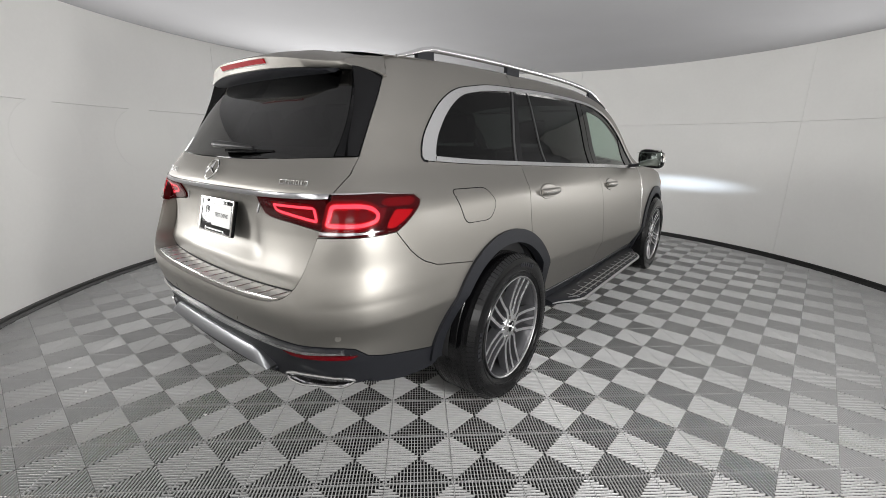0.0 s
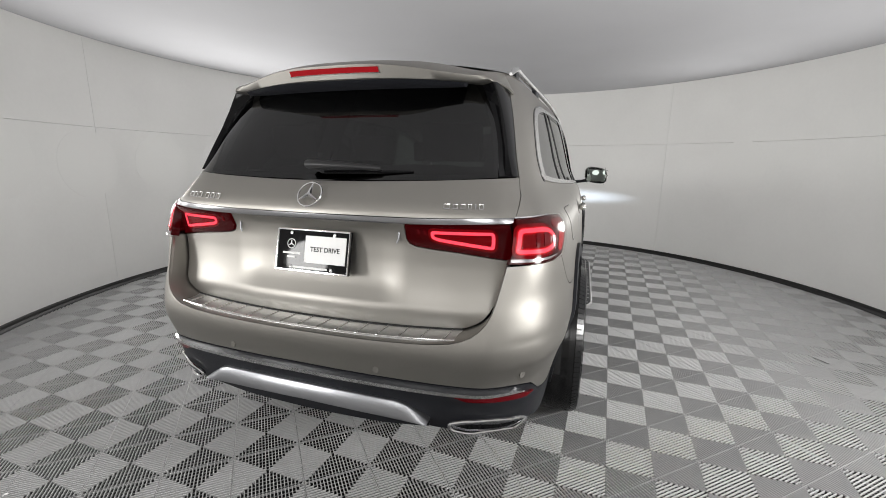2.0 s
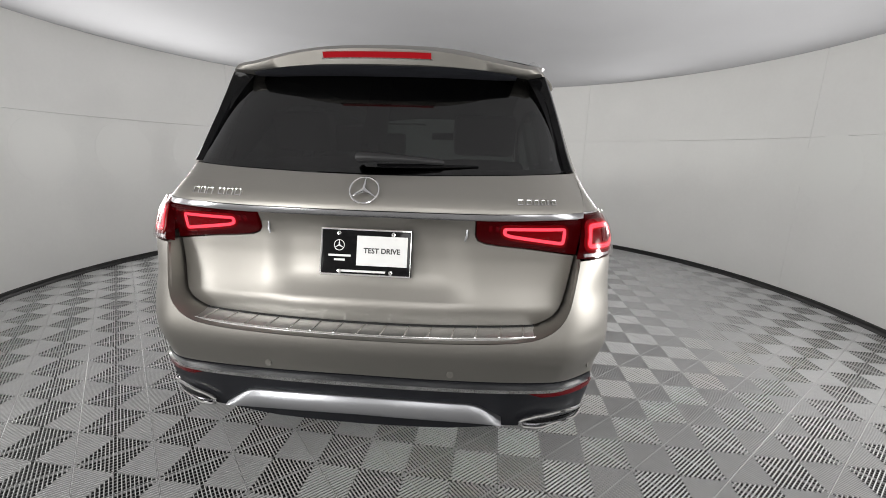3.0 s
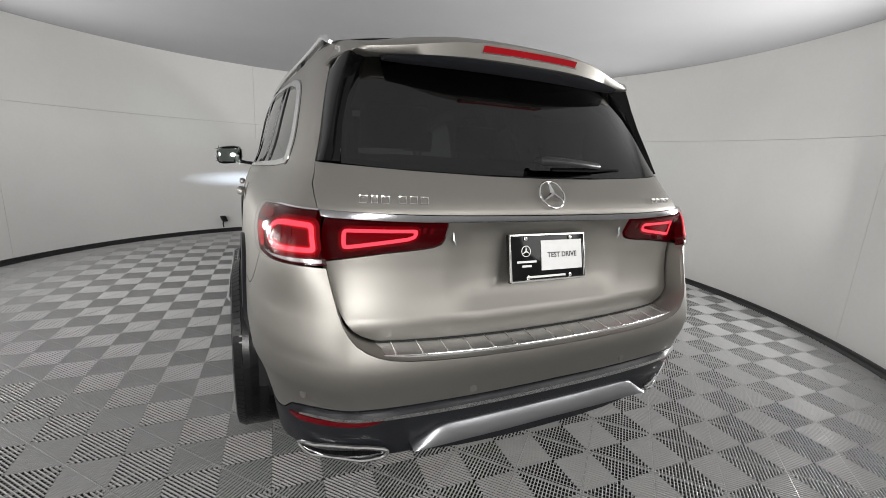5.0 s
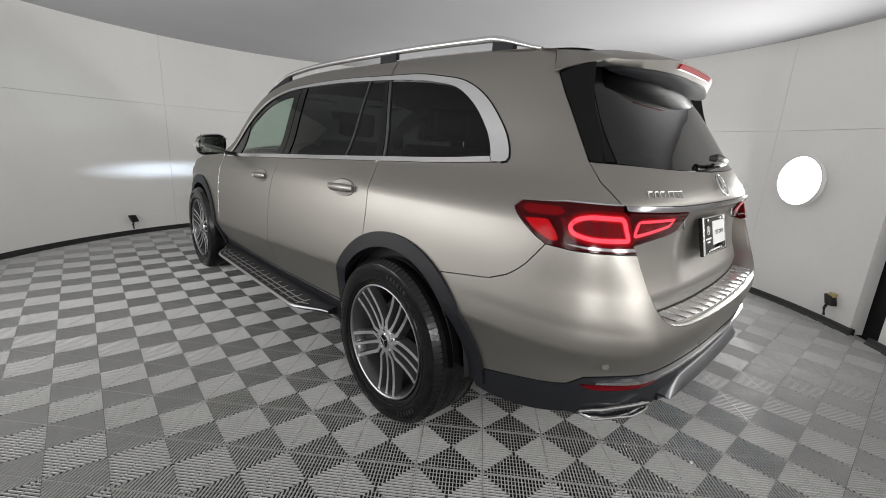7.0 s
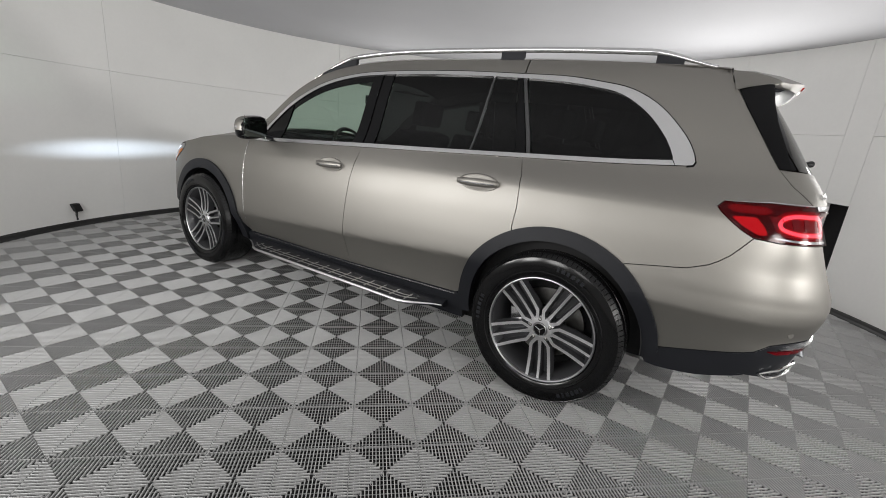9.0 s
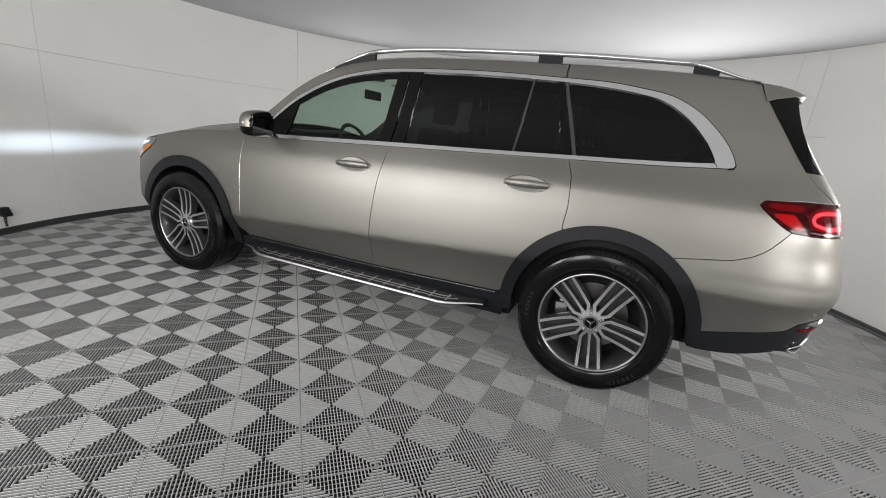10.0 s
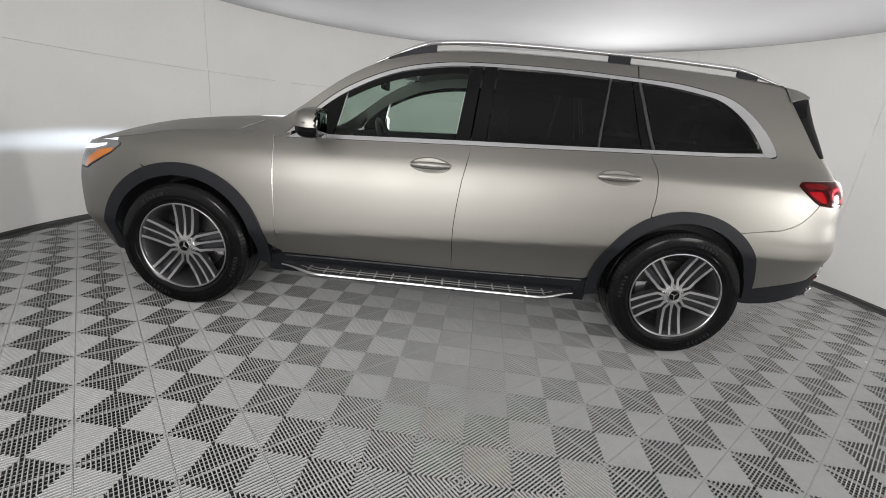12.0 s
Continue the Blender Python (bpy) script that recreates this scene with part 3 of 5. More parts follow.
CANT = Curve([(-0.9, 1.62), (-0.54, 1.655), (-0.3, 1.675), (0.0, 1.69), (0.38, 1.70), (0.8, 1.70), (1.2, 1.695), (1.56, 1.668), (1.86, 1.60), (2.13, 1.465), (2.33, 1.31), (2.55, 1.16), (2.7, 1.10)], 0.06)
DLO_TOP = [(2.425, 1.125), (2.282, 1.27), (2.096, 1.413), (1.833, 1.536), (1.564, 1.599), (1.276, 1.622), (0.8, 1.630), (0.377, 1.620), (0.16, 1.612), (0.0, 1.592), (-0.16, 1.560), (-0.30, 1.486), (-0.42, 1.372), (-0.470, 1.296), (-0.481, 1.266), (-0.475, 1.252), (-0.452, 1.247)]
DLO_LOW = [(-0.452, 1.247), (-0.16, 1.226), (0.27, 1.205), (0.78, 1.182), (1.33, 1.157), (2.0, 1.125), (2.425, 1.104)]
GLASS_TOP = [(2.36, 1.15), (2.262, 1.262), (2.08, 1.397), (1.826, 1.518), (1.56, 1.581), (1.276, 1.604), (0.8, 1.61), (0.377, 1.60), (0.16, 1.586), (0.02, 1.568), (-0.12, 1.537), (-0.25, 1.457), (-0.35, 1.352), (-0.395, 1.275)]
GLASS_LOW = [(-0.395, 1.264), (-0.16, 1.246), (0.27, 1.225), (0.78, 1.202), (1.33, 1.180), (2.0, 1.148), (2.36, 1.132)]
dlo_top, dlo_low, glass_top, glass_low = (curve_pts(p) for p in (DLO_TOP, DLO_LOW, GLASS_TOP, GLASS_LOW))
FD = curve_pts([(2.50, 1.112), (2.489, 1.064), (2.485, 0.91), (2.471, 0.57), (2.445, 0.385)], 0.06)
BD = curve_pts([(1.325, 1.165), (1.342, 1.06), (1.362, 0.954), (1.386, 0.681), (1.372, 0.385)], 0.06)
CD = curve_pts([(0.275, 1.209), (0.24, 1.125), (0.226, 0.967), (0.235, 0.864)], 0.06)


def top_between(line, y0, y1):
    """The stretch of a line in (y, z) between two y values, from y0 to y1, with its ends cut there."""
    ys, zs = np.array([p[0] for p in line]), np.array([p[1] for p in line])
    o = np.argsort(ys)
    ys, zs = ys[o], zs[o]
    inner = [(y, z) for y, z in zip(ys, zs) if min(y0, y1) + 0.004 < y < max(y0, y1) - 0.004]
    ends = [(y, float(np.interp(y, ys, zs))) for y in (min(y0, y1), max(y0, y1))]
    out = [ends[0]] + inner + [ends[1]]
    return out if y0 < y1 else out[::-1]


car = tagged(new("car"), "champagne silver large sport utility car with black lower cladding, lights on", "car")


def side_patch(name, pts, mat, label="", rear=False, parent=None, **kw):
    """The same panel on both flanks; returns them."""
    return [patch(name, pts, hatch_skin if rear else skin, mat, parent[k] if parent else car, label, mirror=m, **kw) for k, m in enumerate((1, -1))]


def arch_between(cy, r, a0, a1, n=20):
    return arc_pts(cy, HUB_Z, r, a0, a1, n)


# doors, each with its own handle and glass
side_patch("front_door", FD[1:] + [(2.44, 0.395)] + [(1.372, 0.395)] + BD[::-1] + top_between(dlo_low, 1.325, 2.425)[1:] + [(2.488, 1.075)], M_PAINT, "painted front door panel", cell=0.02)
rear_arch_front = arch_between(0.0, 0.505, 5, 63, 14)
side_patch("rear_door", BD + [(1.372, 0.395), (0.545, 0.415)] + rear_arch_front + CD[::-1] + top_between(dlo_low, 0.28, 1.32)[1:], M_PAINT, "painted rear door panel", cell=0.02)
# rear quarter with the body side strip over the windows
lamp_tip = S((-0.745, 1.004), (-0.70, 1.027), (-0.655, 1.058), (-0.615, 1.090), (-0.60, 1.108), (-0.618, 1.129))
lamp_top = curve_pts([lamp_tip[-1], *S((-0.73, 1.136)), *R((0.80, 1.140), (0.712, 1.140))], 0.05)
lamp_low = curve_pts([*R((0.706, 1.0), (0.78, 0.998)), *S((-0.83, 0.998), (-0.745, 1.004))], 0.05)
q_poly = CD[::-1][:-1] + top_between(dlo_low, 0.275, -0.45) + [p for p in dlo_top[::-1] if p[0] < 0.377] + [(0.377, 1.617)]
q_poly = [(qy(y, z), z) if y < YC else (y, z) for y, z in q_poly]
q_poly += [(0.377, 1.70)] + S((0.0, 1.693), (-0.3, 1.681), (-0.43, 1.676), (-0.525, 1.668), (-0.545, 1.61), (-0.571, 1.575), (-0.615, 1.505), (-0.663, 1.434), (-0.715, 1.355))
q_poly += S((-0.772, 1.272), (-0.83, 1.21)) + R((0.716, 1.145)) + lamp_top[::-1][1:] + lamp_tip[::-1][1:]
q_poly += curve_pts(S((-0.745, 1.004), (-0.69, 0.925), (-0.62, 0.872), (-0.55, 0.843), (-0.46, 0.829), (-0.312, 0.806)), 0.04)[1:]
q_poly += [(qy(y, z), z) if y < YC else (y, z) for y, z in arch_between(0.0, 0.505, 128, 64, 14)]
side_patch("quarter_panel", q_poly, M_PAINT, "painted rear quarter panel", cell=0.024)
strip = top_between(dlo_top[:-6], 0.38, 2.425) + [(2.49, 1.098), (2.60, 1.112), (2.60, 1.146)] + [(y, CANT(y)) for y in np.linspace(2.5, 0.38, 26)]
side_patch("roof_side", strip, M_PAINT, "painted roof side and windscreen pillar", cell=0.04)
# front wing
HOODLINE = Curve([(2.4, 1.118), (2.6, 1.118), (2.8, 1.108), (3.1, 1.078), (3.4, 1.022), (3.6, 0.985), (3.9, 0.93)], 0.06)
wing = FD[:-1] + [(2.445, 0.40)] + [(fy(y, z), z) for y, z in arch_between(WHEEL_Y[1], 0.505, 172, 66, 24)]
wing += S((3.34, 0.885), (3.43, 0.925), (3.43, 0.975)) + S((3.455, HOODLINE(3.455))) + [(y, HOODLINE(y)) for y in np.linspace(3.4, 2.5, 14)]
side_patch("front_wing", wing, M_PAINT, "painted front wing", cell=0.024)
# folded flanges under the joints of wing, bonnet and pillar
side_patch("pillar_base", [(2.40, 1.145), (2.62, 1.15), (2.62, 1.09), (2.50, 1.04), (2.40, 1.08)], M_PAINT, out=-0.004, thick=0.004, gap=0, cell=0.03)
flange = [(y, HOODLINE(y) - 0.04) for y in np.linspace(2.56, 3.40, 12)] + S((3.46, HOODLINE(3.46) - 0.03), (3.46, HOODLINE(3.46) + 0.008)) + [(y, HOODLINE(y) + 0.010) for y in np.linspace(3.40, 2.56, 12)]
side_patch("wing_flange", flange, M_PAINT, out=-0.005, thick=0.004, gap=0, cell=0.03)
head_top = [(fx(x, z), z) for x, z in ((0.60, 0.945), (0.70, 0.965))]
head_poly = S((3.435, 0.972), (3.46, 0.992), (3.55, 0.990)) + head_top[::-1] + [(fx(0.46, 0.93), 0.93), (fx(0.47, 0.84), 0.84), (fx(0.62, 0.80), 0.80)] + S((3.70, 0.805), (3.60, 0.86), (3.50, 0.915))
heads = side_patch("headlight", head_poly, M_CLEARLENS, "lit headlight with amber side marker", thick=0.03)
side_patch("side_marker", S((3.48, 0.945), (3.585, 0.925), (3.69, 0.862), (3.715, 0.822), (3.70, 0.812), (3.60, 0.866), (3.50, 0.92)), M_AMBER, "amber side marker", parent=heads, out=0.003, thick=0.004, gap=0, cell=0.03)
side_patch("daytime_lamp", [*S((3.53, 0.968), (3.62, 0.955)), (fx(0.72, 0.935), 0.935), (fx(0.55, 0.91), 0.91), (fx(0.55, 0.885), 0.885), (fx(0.70, 0.90), 0.90), *S((3.62, 0.93), (3.54, 0.953))], M_HEADLIT, "lit daytime lamp", parent=heads, out=0.003, thick=0.004, gap=0, cell=0.03)
# front bumper halves
fb = S((3.425, 0.934), (3.335, 0.895)) + [(fy(y, z), z) for y, z in arch_between(WHEEL_Y[1], 0.505, 64, -8, 18)]
fb += [(fy(3.62, 0.26), 0.26), (fx(0.5, 0.25), 0.25), (fx(0.0, 0.25), 0.25), (fx(0.0, 0.62), 0.62), (fx(0.45, 0.64), 0.64), (fx(0.47, 0.83), 0.83), (fx(0.62, 0.795), 0.795)] + S((3.70, 0.80), (3.60, 0.855), (3.50, 0.91), (3.433, 0.966))
side_patch("front_bumper", fb, M_PAINT, "painted front bumper", out=-0.002)
side_patch("front_cladding", S((3.47, 0.50), (3.53, 0.50), (3.575, 0.44), (3.615, 0.34), (3.63, 0.265), (3.48, 0.265), (3.47, 0.38)), M_BLACK, "matt black front bumper corner", out=0.004, thick=0.02)
side_patch("grille", [(fx(0.0, 0.63), 0.63), (fx(0.44, 0.65), 0.65), (fx(0.45, 0.93), 0.93), (fx(0.0, 0.95), 0.95)], M_GLOSSBLACK, "dark front grille", out=-0.02)


# rear bumper, cladding and trim
def black_line():
    return S((-0.50, 0.440), (-0.67, 0.483), (-0.87, 0.535)) + R((0.80, 0.572), (0.70, 0.592), (0.5, 0.602), (0.25, 0.606), (0.0, 0.608))


HATCH_CUT = R((0.0, 0.742), (0.3, 0.745), (0.5, 0.753), (0.585, 0.768), (0.64, 0.80), (0.672, 0.85), (0.69, 0.92), (0.703, 0.996))
hatch_cut = curve_pts(HATCH_CUT, 0.03)
bl = curve_pts(black_line(), 0.04)
bump = hatch_cut + lamp_low[1:-1] + curve_pts(S((-0.745, 1.004), (-0.69, 0.925), (-0.62, 0.872), (-0.55, 0.843), (-0.46, 0.829), (-0.312, 0.806)), 0.04)
bump += [(qy(y, z), z) for y, z in arch_between(0.0, 0.505, 128, 172, 10)] + bl
side_patch("rear_bumper", bump, M_PAINT, "painted rear bumper", cell=0.02)
low = S((-0.475, 0.345), (-0.52, 0.340), (-0.68, 0.358), (-0.85, 0.412)) + R((0.80, 0.418), (0.745, 0.412), (0.64, 0.408), (0.5, 0.412), (0.3, 0.43), (0.0, 0.43))
clad = bl + curve_pts(low, 0.05)[::-1] + S((-0.462, 0.37))
side_patch("bumper_cladding", clad, M_BLACK, "matt black lower bumper cladding", out=0.002, thick=0.03)
strip_z = R((0.0, 0.588), (0.25, 0.586), (0.5, 0.582), (0.70, 0.574), (0.775, 0.564))
strip_b = R((0.775, 0.558), (0.70, 0.562), (0.5, 0.568), (0.25, 0.571), (0.0, 0.572))
side_patch("chrome_strip", curve_pts(strip_z, 0.04) + curve_pts(strip_b, 0.04), M_CHROME, "thin chrome strip on the bumper", out=0.012, thick=0.014, gap=0, cell=0.03)
side_patch("reflector", curve_pts(R((0.56, 0.562), (0.66, 0.560), (0.76, 0.552), (0.80, 0.546)), 0.04) + curve_pts(R((0.78, 0.536), (0.70, 0.540), (0.60, 0.546)), 0.04), M_RED, "red reflector strip", out=0.010, thick=0.012, gap=0, cell=0.03)
rows = []
bm = bmesh.new()
SKID_TOP = ([0.0, 0.2, 0.36, 0.40, 0.44, 0.475], [0.522, 0.521, 0.516, 0.506, 0.479, 0.455])
SKID_LOW = ([0.0, 0.15, 0.3, 0.40, 0.475], [0.466, 0.464, 0.460, 0.455, 0.449])
for x in np.linspace(-0.475, 0.475, 61):
    zt, zl = float(np.interp(abs(x), *SKID_TOP)), float(np.interp(abs(x), *SKID_LOW))
    base_y = skin(qx(abs(x), 0.49), 0.49)[1]
    row = []
    for t, deep in ((0.0, -0.012), (0.0, 0.033), (0.03, 0.036), (0.08, 0.036), (0.5, 0.029), (0.92, 0.020), (0.98, 0.016), (1.0, 0.008), (1.0, -0.012)):
        row.append(bm.verts.new((float(x), base_y - deep, zl + (zt - zl) * t)))
    rows.append(row)
for a, b in zip(rows, rows[1:]):
    for k in range(len(a) - 1):
        bm.faces.new((a[k], b[k], b[k + 1], a[k + 1]))
part("skid_plate", bm, M_SILVER, car, "polished silver skid plate with a rounded upper edge", angle=50)
side_patch("lower_valance", R((0.0, 0.468), (0.3, 0.462), (0.475, 0.45), (0.47, 0.425), (0.3, 0.41), (0.0, 0.405)), M_BLACK, "matt black lower valance", out=0.012, thick=0.02, gap=0)
for m in (1, -1):
    for x, z in ((0.30, 0.632), (0.775, 0.628)):
        p = Vector(skin(qx(x, z), z))
        n = Vector((0.15, -1, 0)) if x < 0.5 else Vector((0.8, -0.6, 0))
        bm = lathe_bm([(0.0, 0.0115), (0.003, 0.0115), (0.003, 0.0095), (0.0025, 0.001)], 18, "z")
        mt = Matrix.Translation((m * p.x, p.y, p.z)) @ Vector((m * n.x, n.y, 0)).to_track_quat("Z", "Y").to_matrix().to_4x4()
        bmesh.ops.transform(bm, matrix=mt, verts=bm.verts[:])
        part("parking_sensor", bm, M_PAINT, car)

# the ledge of the bumper under the tailgate, and its step plate
def mirrored_strip(name, rows, mat, label=""):
    """A strip through rows of points over x >= 0, drawn on both sides as one mesh."""
    for m in (1, -1):
        bm = bmesh.new()
        vs = [[bm.verts.new((p[0] * m, p[1], p[2])) for p in row] for row in rows]
        for a, b in zip(vs, vs[1:]):
            for k in range(len(a) - 1):
                bm.faces.new((a[k], a[k + 1], b[k + 1], b[k]))
        part(name, bm, mat, car, label)


ledge = []
for q, z in hatch_cut:
    o, i = Vector(skin(q, z)), Vector(hatch_skin(q, z)) + Vector((0, 0.03, 0))
    ledge.append([o + Vector((0, 0.0008, 0)), o.lerp(i, 0.08) + Vector((0, 0, 0.003)), o.lerp(i, 0.5) + Vector((0, 0, 0.004)), i + Vector((0, 0, 0.002))])
mirrored_strip("bumper_ledge", ledge, M_PAINT)
bm = bmesh.new()
xs = np.linspace(-0.575, 0.575, 47)
rows = []
for x in xs:
    q = qx(abs(x), 0.745)
    yo, yi = skin(q, 0.745)[1], hatch_skin(q, 0.745)[1]
    z = 0.742 + 0.011 * (abs(x) / 0.5) ** 2
    rows.append([bm.verts.new(p) for p in ((x, yo + 0.019, z - 0.002), (x, yo + 0.020, z + 0.007), (x, yo + 0.024, z + 0.009), (x, yi - 0.004, z + 0.011))])
for a, b in zip(rows, rows[1:]):
    for k in range(3):
        bm.faces.new((a[k], b[k], b[k + 1], a[k + 1]))
step = part("step_plate", bm, M_STEP, car, "brushed metal loading-edge plate with cross ribs")
edge = []
for x in np.linspace(-0.57, 0.57, 31):
    edge.append((float(x), skin(qx(abs(x), 0.745), 0.745)[1] + 0.021, 0.742 + 0.011 * (abs(x) / 0.5) ** 2 + 0.0085))
part("step_edge", tube_bm(edge, [0.002] * len(edge), 6), M_CHROME, step, "bright rolled edge")
# dark tube drawn for the shade in the gap under the tailgate
seal = [(p[0], hatch_skin(qx(abs(p[0]), 0.745), 0.745)[1] - 0.003, p[2] + 0.002) for p in edge]
part("gap_shade", tube_bm(seal, [0.0055] * len(seal), 6), M_DARK, car, "dark strip put in for the shaded gap under the tailgate")
for k in range(15):
    x = -0.53 + 1.06 * k / 14
    q = qx(abs(x), 0.745)
    yo, yi = skin(q, 0.745)[1], hatch_skin(q, 0.745)[1]
    z = 0.742 + 0.011 * (abs(x) / 0.5) ** 2
    part("rib", tube_bm([(x - 0.004, yo + 0.022, z + 0.009), (x, (yo + yi) / 2, z + 0.0105), (x + 0.004, yi - 0.008, z + 0.011)], [0.0040, 0.0028, 0.0024], 8), M_CHROME, step)

# ---- tailgate ----
gl = [*R((0.0, 0.75), (0.3, 0.753), (0.5, 0.761), (0.58, 0.776), (0.632, 0.806), (0.664, 0.855), (0.682, 0.92), (0.695, 0.996))]
lower = curve_pts(gl, 0.03) + curve_pts(R((0.696, 0.998), (0.55, 1.019), (0.44, 1.029), (0.393, 1.035), (0.368, 1.045), (0.358, 1.063), (0.358, 1.117)), 0.03) + R((0.2, 1.117), (0.0, 1.117))
tailgate = side_patch("tailgate", lower, M_PAINT, "painted tailgate with a hollow for the plate", rear=True, cell=0.03, gap=0.0)
upper = R((0.0, 1.137), (0.4, 1.138), (0.714, 1.145)) + S((-0.832, 1.21), (-0.776, 1.268)) + R((0.60, 1.263), (0.45, 1.256), (0.2, 1.248), (0.0, 1.246))
side_patch("tailgate_upper", upper, M_PAINT, "painted upper tailgate panel", rear=True, cell=0.035, gap=0.0)
side_patch("tailgate_bar", R((0.0, 1.119), (0.4, 1.119), (0.69, 1.126), (0.706, 1.128), (0.708, 1.143), (0.4, 1.136), (0.0, 1.135)), M_BAR, "chrome bar across the tailgate", rear=True, out=0.008, thick=0.02, gap=0, cell=0.04)
# rear window with gloss black wings
rg_side = curve_pts(R((0.645, 1.268), (0.622, 1.38), (0.582, 1.50), (0.535, 1.59), (0.50, 1.635)), 0.04)
WING_Y = ([1.272, 1.34, 1.389, 1.452, 1.53, 1.60], [-0.815, -0.788, -0.764, -0.733, -0.706, -0.690])
WING_LEAD = ([1.272, 1.355, 1.434, 1.505, 1.575, 1.61], [-0.774, -0.716, -0.664, -0.616, -0.572, -0.55])
for m in (1, -1):
    bm = bmesh.new()
    rows = []
    for z in np.linspace(1.272, 1.604, 24):
        y0, y1 = float(np.interp(z, *WING_LEAD)) - 0.002, float(np.interp(z, *WING_Y))
        lead = Vector(skin(qy(y0, z), z))
        xg = float(np.interp(z, [1.268, 1.38, 1.50, 1.59, 1.635], [0.645, 0.622, 0.582, 0.535, 0.50]))
        glass = Vector(hatch_skin(qx(xg, z), z))
        w = y0 - y1
        xt = lead.x - 0.16 * w - 0.004
        pts = [lead - Vector((0.012, 0, 0)), lead, Vector((lead.x - 0.06 * w, y0 - 0.5 * w, z)), Vector((xt, y1 + 0.004, z)), Vector((xt - 0.003, y1, z)), Vector((xt - 0.009, y1 + 0.002, z)),
               Vector((xt - 0.016, y1 + 0.02, z)).lerp(glass, 0.35), glass + Vector((-0.004, 0.004, 0))]
        rows.append([bm.verts.new((m * p.x, p.y, p.z)) for p in pts])
    for a, b in zip(rows, rows[1:]):
        for j in range(len(a) - 1):
            bm.faces.new((a[j], a[j + 1], b[j + 1], b[j]))
    for row in (rows[0], rows[-1]):
        bm.faces.new(row)
    part("window_wing", bm, M_GLOSSBLACK, car, "gloss black wing beside the rear window", angle=40)
rg = R((0.0, 1.250), (0.25, 1.252), (0.5, 1.259), (0.642, 1.268)) + rg_side[1:] + R((0.3, 1.64), (0.0, 1.642))
side_patch("rear_window", rg, M_REARGLASS, "dark tinted rear window", rear=True, thick=0.005, out=-0.002)
side_patch("rear_window_edge", rg + [rg[0]] + inset(rg, 0.02)[::-1] + [inset(rg, 0.02)[-1]], M_GLOSSBLACK, "", rear=True, thick=0.004, out=-0.006, gap=0)
# tail lamps: the outer part on the body, the inner on the tailgate
outer = lamp_low + lamp_tip[1:] + lamp_top[1:]
outers = side_patch("tail_lamp", outer, M_REDDARK, "lit dark red tail lamp", thick=0.03, cell=0.03, out=0.003)
inner = curve_pts(R((0.698, 1.002), (0.55, 1.023), (0.44, 1.033), (0.396, 1.039), (0.372, 1.048), (0.362, 1.065), (0.362, 1.116)), 0.03) + R((0.5, 1.118), (0.698, 1.124))
inners = side_patch("inner_tail_lamp", inner, M_REDDARK, "lit dark red inner tail lamp", rear=True, thick=0.03, cell=0.03, out=0.006)


def loop_ring(a, b):
    return a + [a[0], b[0]] + b[1:][::-1] + [b[0]]


def ring_patch(name, a, b, mat, label="", **kw):
    """A closed band between two outlines, laid as two halves."""
    h = len(a) // 2
    for p, q in ((a[:h + 1], b[:h + 1]), (a[h:] + a[:1], b[h:] + b[:1])):
        side_patch(name, p + q[::-1], mat, label, **kw)


def rounded(pts, r, n=4):
    """A 2D outline with its corners rounded."""
    out = []
    m = len(pts)
    for k in range(m):
        a, b, c = (np.array(pts[j % m], float) for j in (k - 1, k, k + 1))
        p = b + (a - b) * min(0.45, r / np.linalg.norm(a - b))
        q = b + (c - b) * min(0.45, r / np.linalg.norm(c - b))
        for j in range(n + 1):
            t = j / n
            out.append(tuple((1 - t) ** 2 * p + 2 * t * (1 - t) * b + t * t * q))
    return out


def exhaust_tips():
    """Flat chrome frames let into the foot of the bumper round a dull closed tip."""
    line = rounded(R((0.540, 0.446), (0.60, 0.462), (0.755, 0.456), (0.782, 0.434), (0.755, 0.412), (0.60, 0.406), (0.545, 0.418)), 0.020, 5)
    for m in (1, -1):
        tip = tagged(new("exhaust_tip"), label="flat chrome framed exhaust tip")
        tip.parent = car
        ring = []
        for q, z in line + line[:2]:
            p = Vector(skin(q, z))
            ring.append((m * p.x, p.y - 0.016, p.z))
        part("rim", tube_bm(ring, [0.0062] * len(ring), 8), M_CHROME, tip, "bright chrome rim")
        patch("bore", inset(line, 0.003), skin, M_BAR, tip, "dull grey closed tip", out=0.009, thick=0.03, gap=0, cell=0.02, mirror=m)
        patch("slot", inset(line, 0.017), skin, M_GLOSSBLACK, tip, "", out=0.0105, thick=0.003, gap=0, cell=0.02, mirror=m)


exhaust_tips()
o1 = rounded(R((0.722, 1.108), (0.722, 1.032)) + S((-0.875, 1.030), (-0.82, 1.043), (-0.80, 1.070), (-0.815, 1.097), (-0.855, 1.108)), 0.022)
ring_patch("light_ring", o1, inset(o1, 0.0125), M_REDLIT, "glowing red ring", parent=outers, out=0.0085, thick=0.006, gap=0, cell=0.015)
# halo bands: the ring's soft glow painted in as weaker emission
ring_patch("painted_halo", inset(o1, -0.005), o1, M_REDGLOW, "dim red band painted as the ring's glow", parent=outers, out=0.0072, thick=0.003, gap=0, cell=0.015)
ring_patch("painted_halo", inset(o1, -0.014), inset(o1, -0.005), M_REDDIM, "", parent=outers, out=0.0066, thick=0.003, gap=0, cell=0.015)
ring_patch("painted_halo", inset(o1, 0.0125), inset(o1, 0.018), M_REDGLOW, "", parent=outers, out=0.0072, thick=0.003, gap=0, cell=0.015)
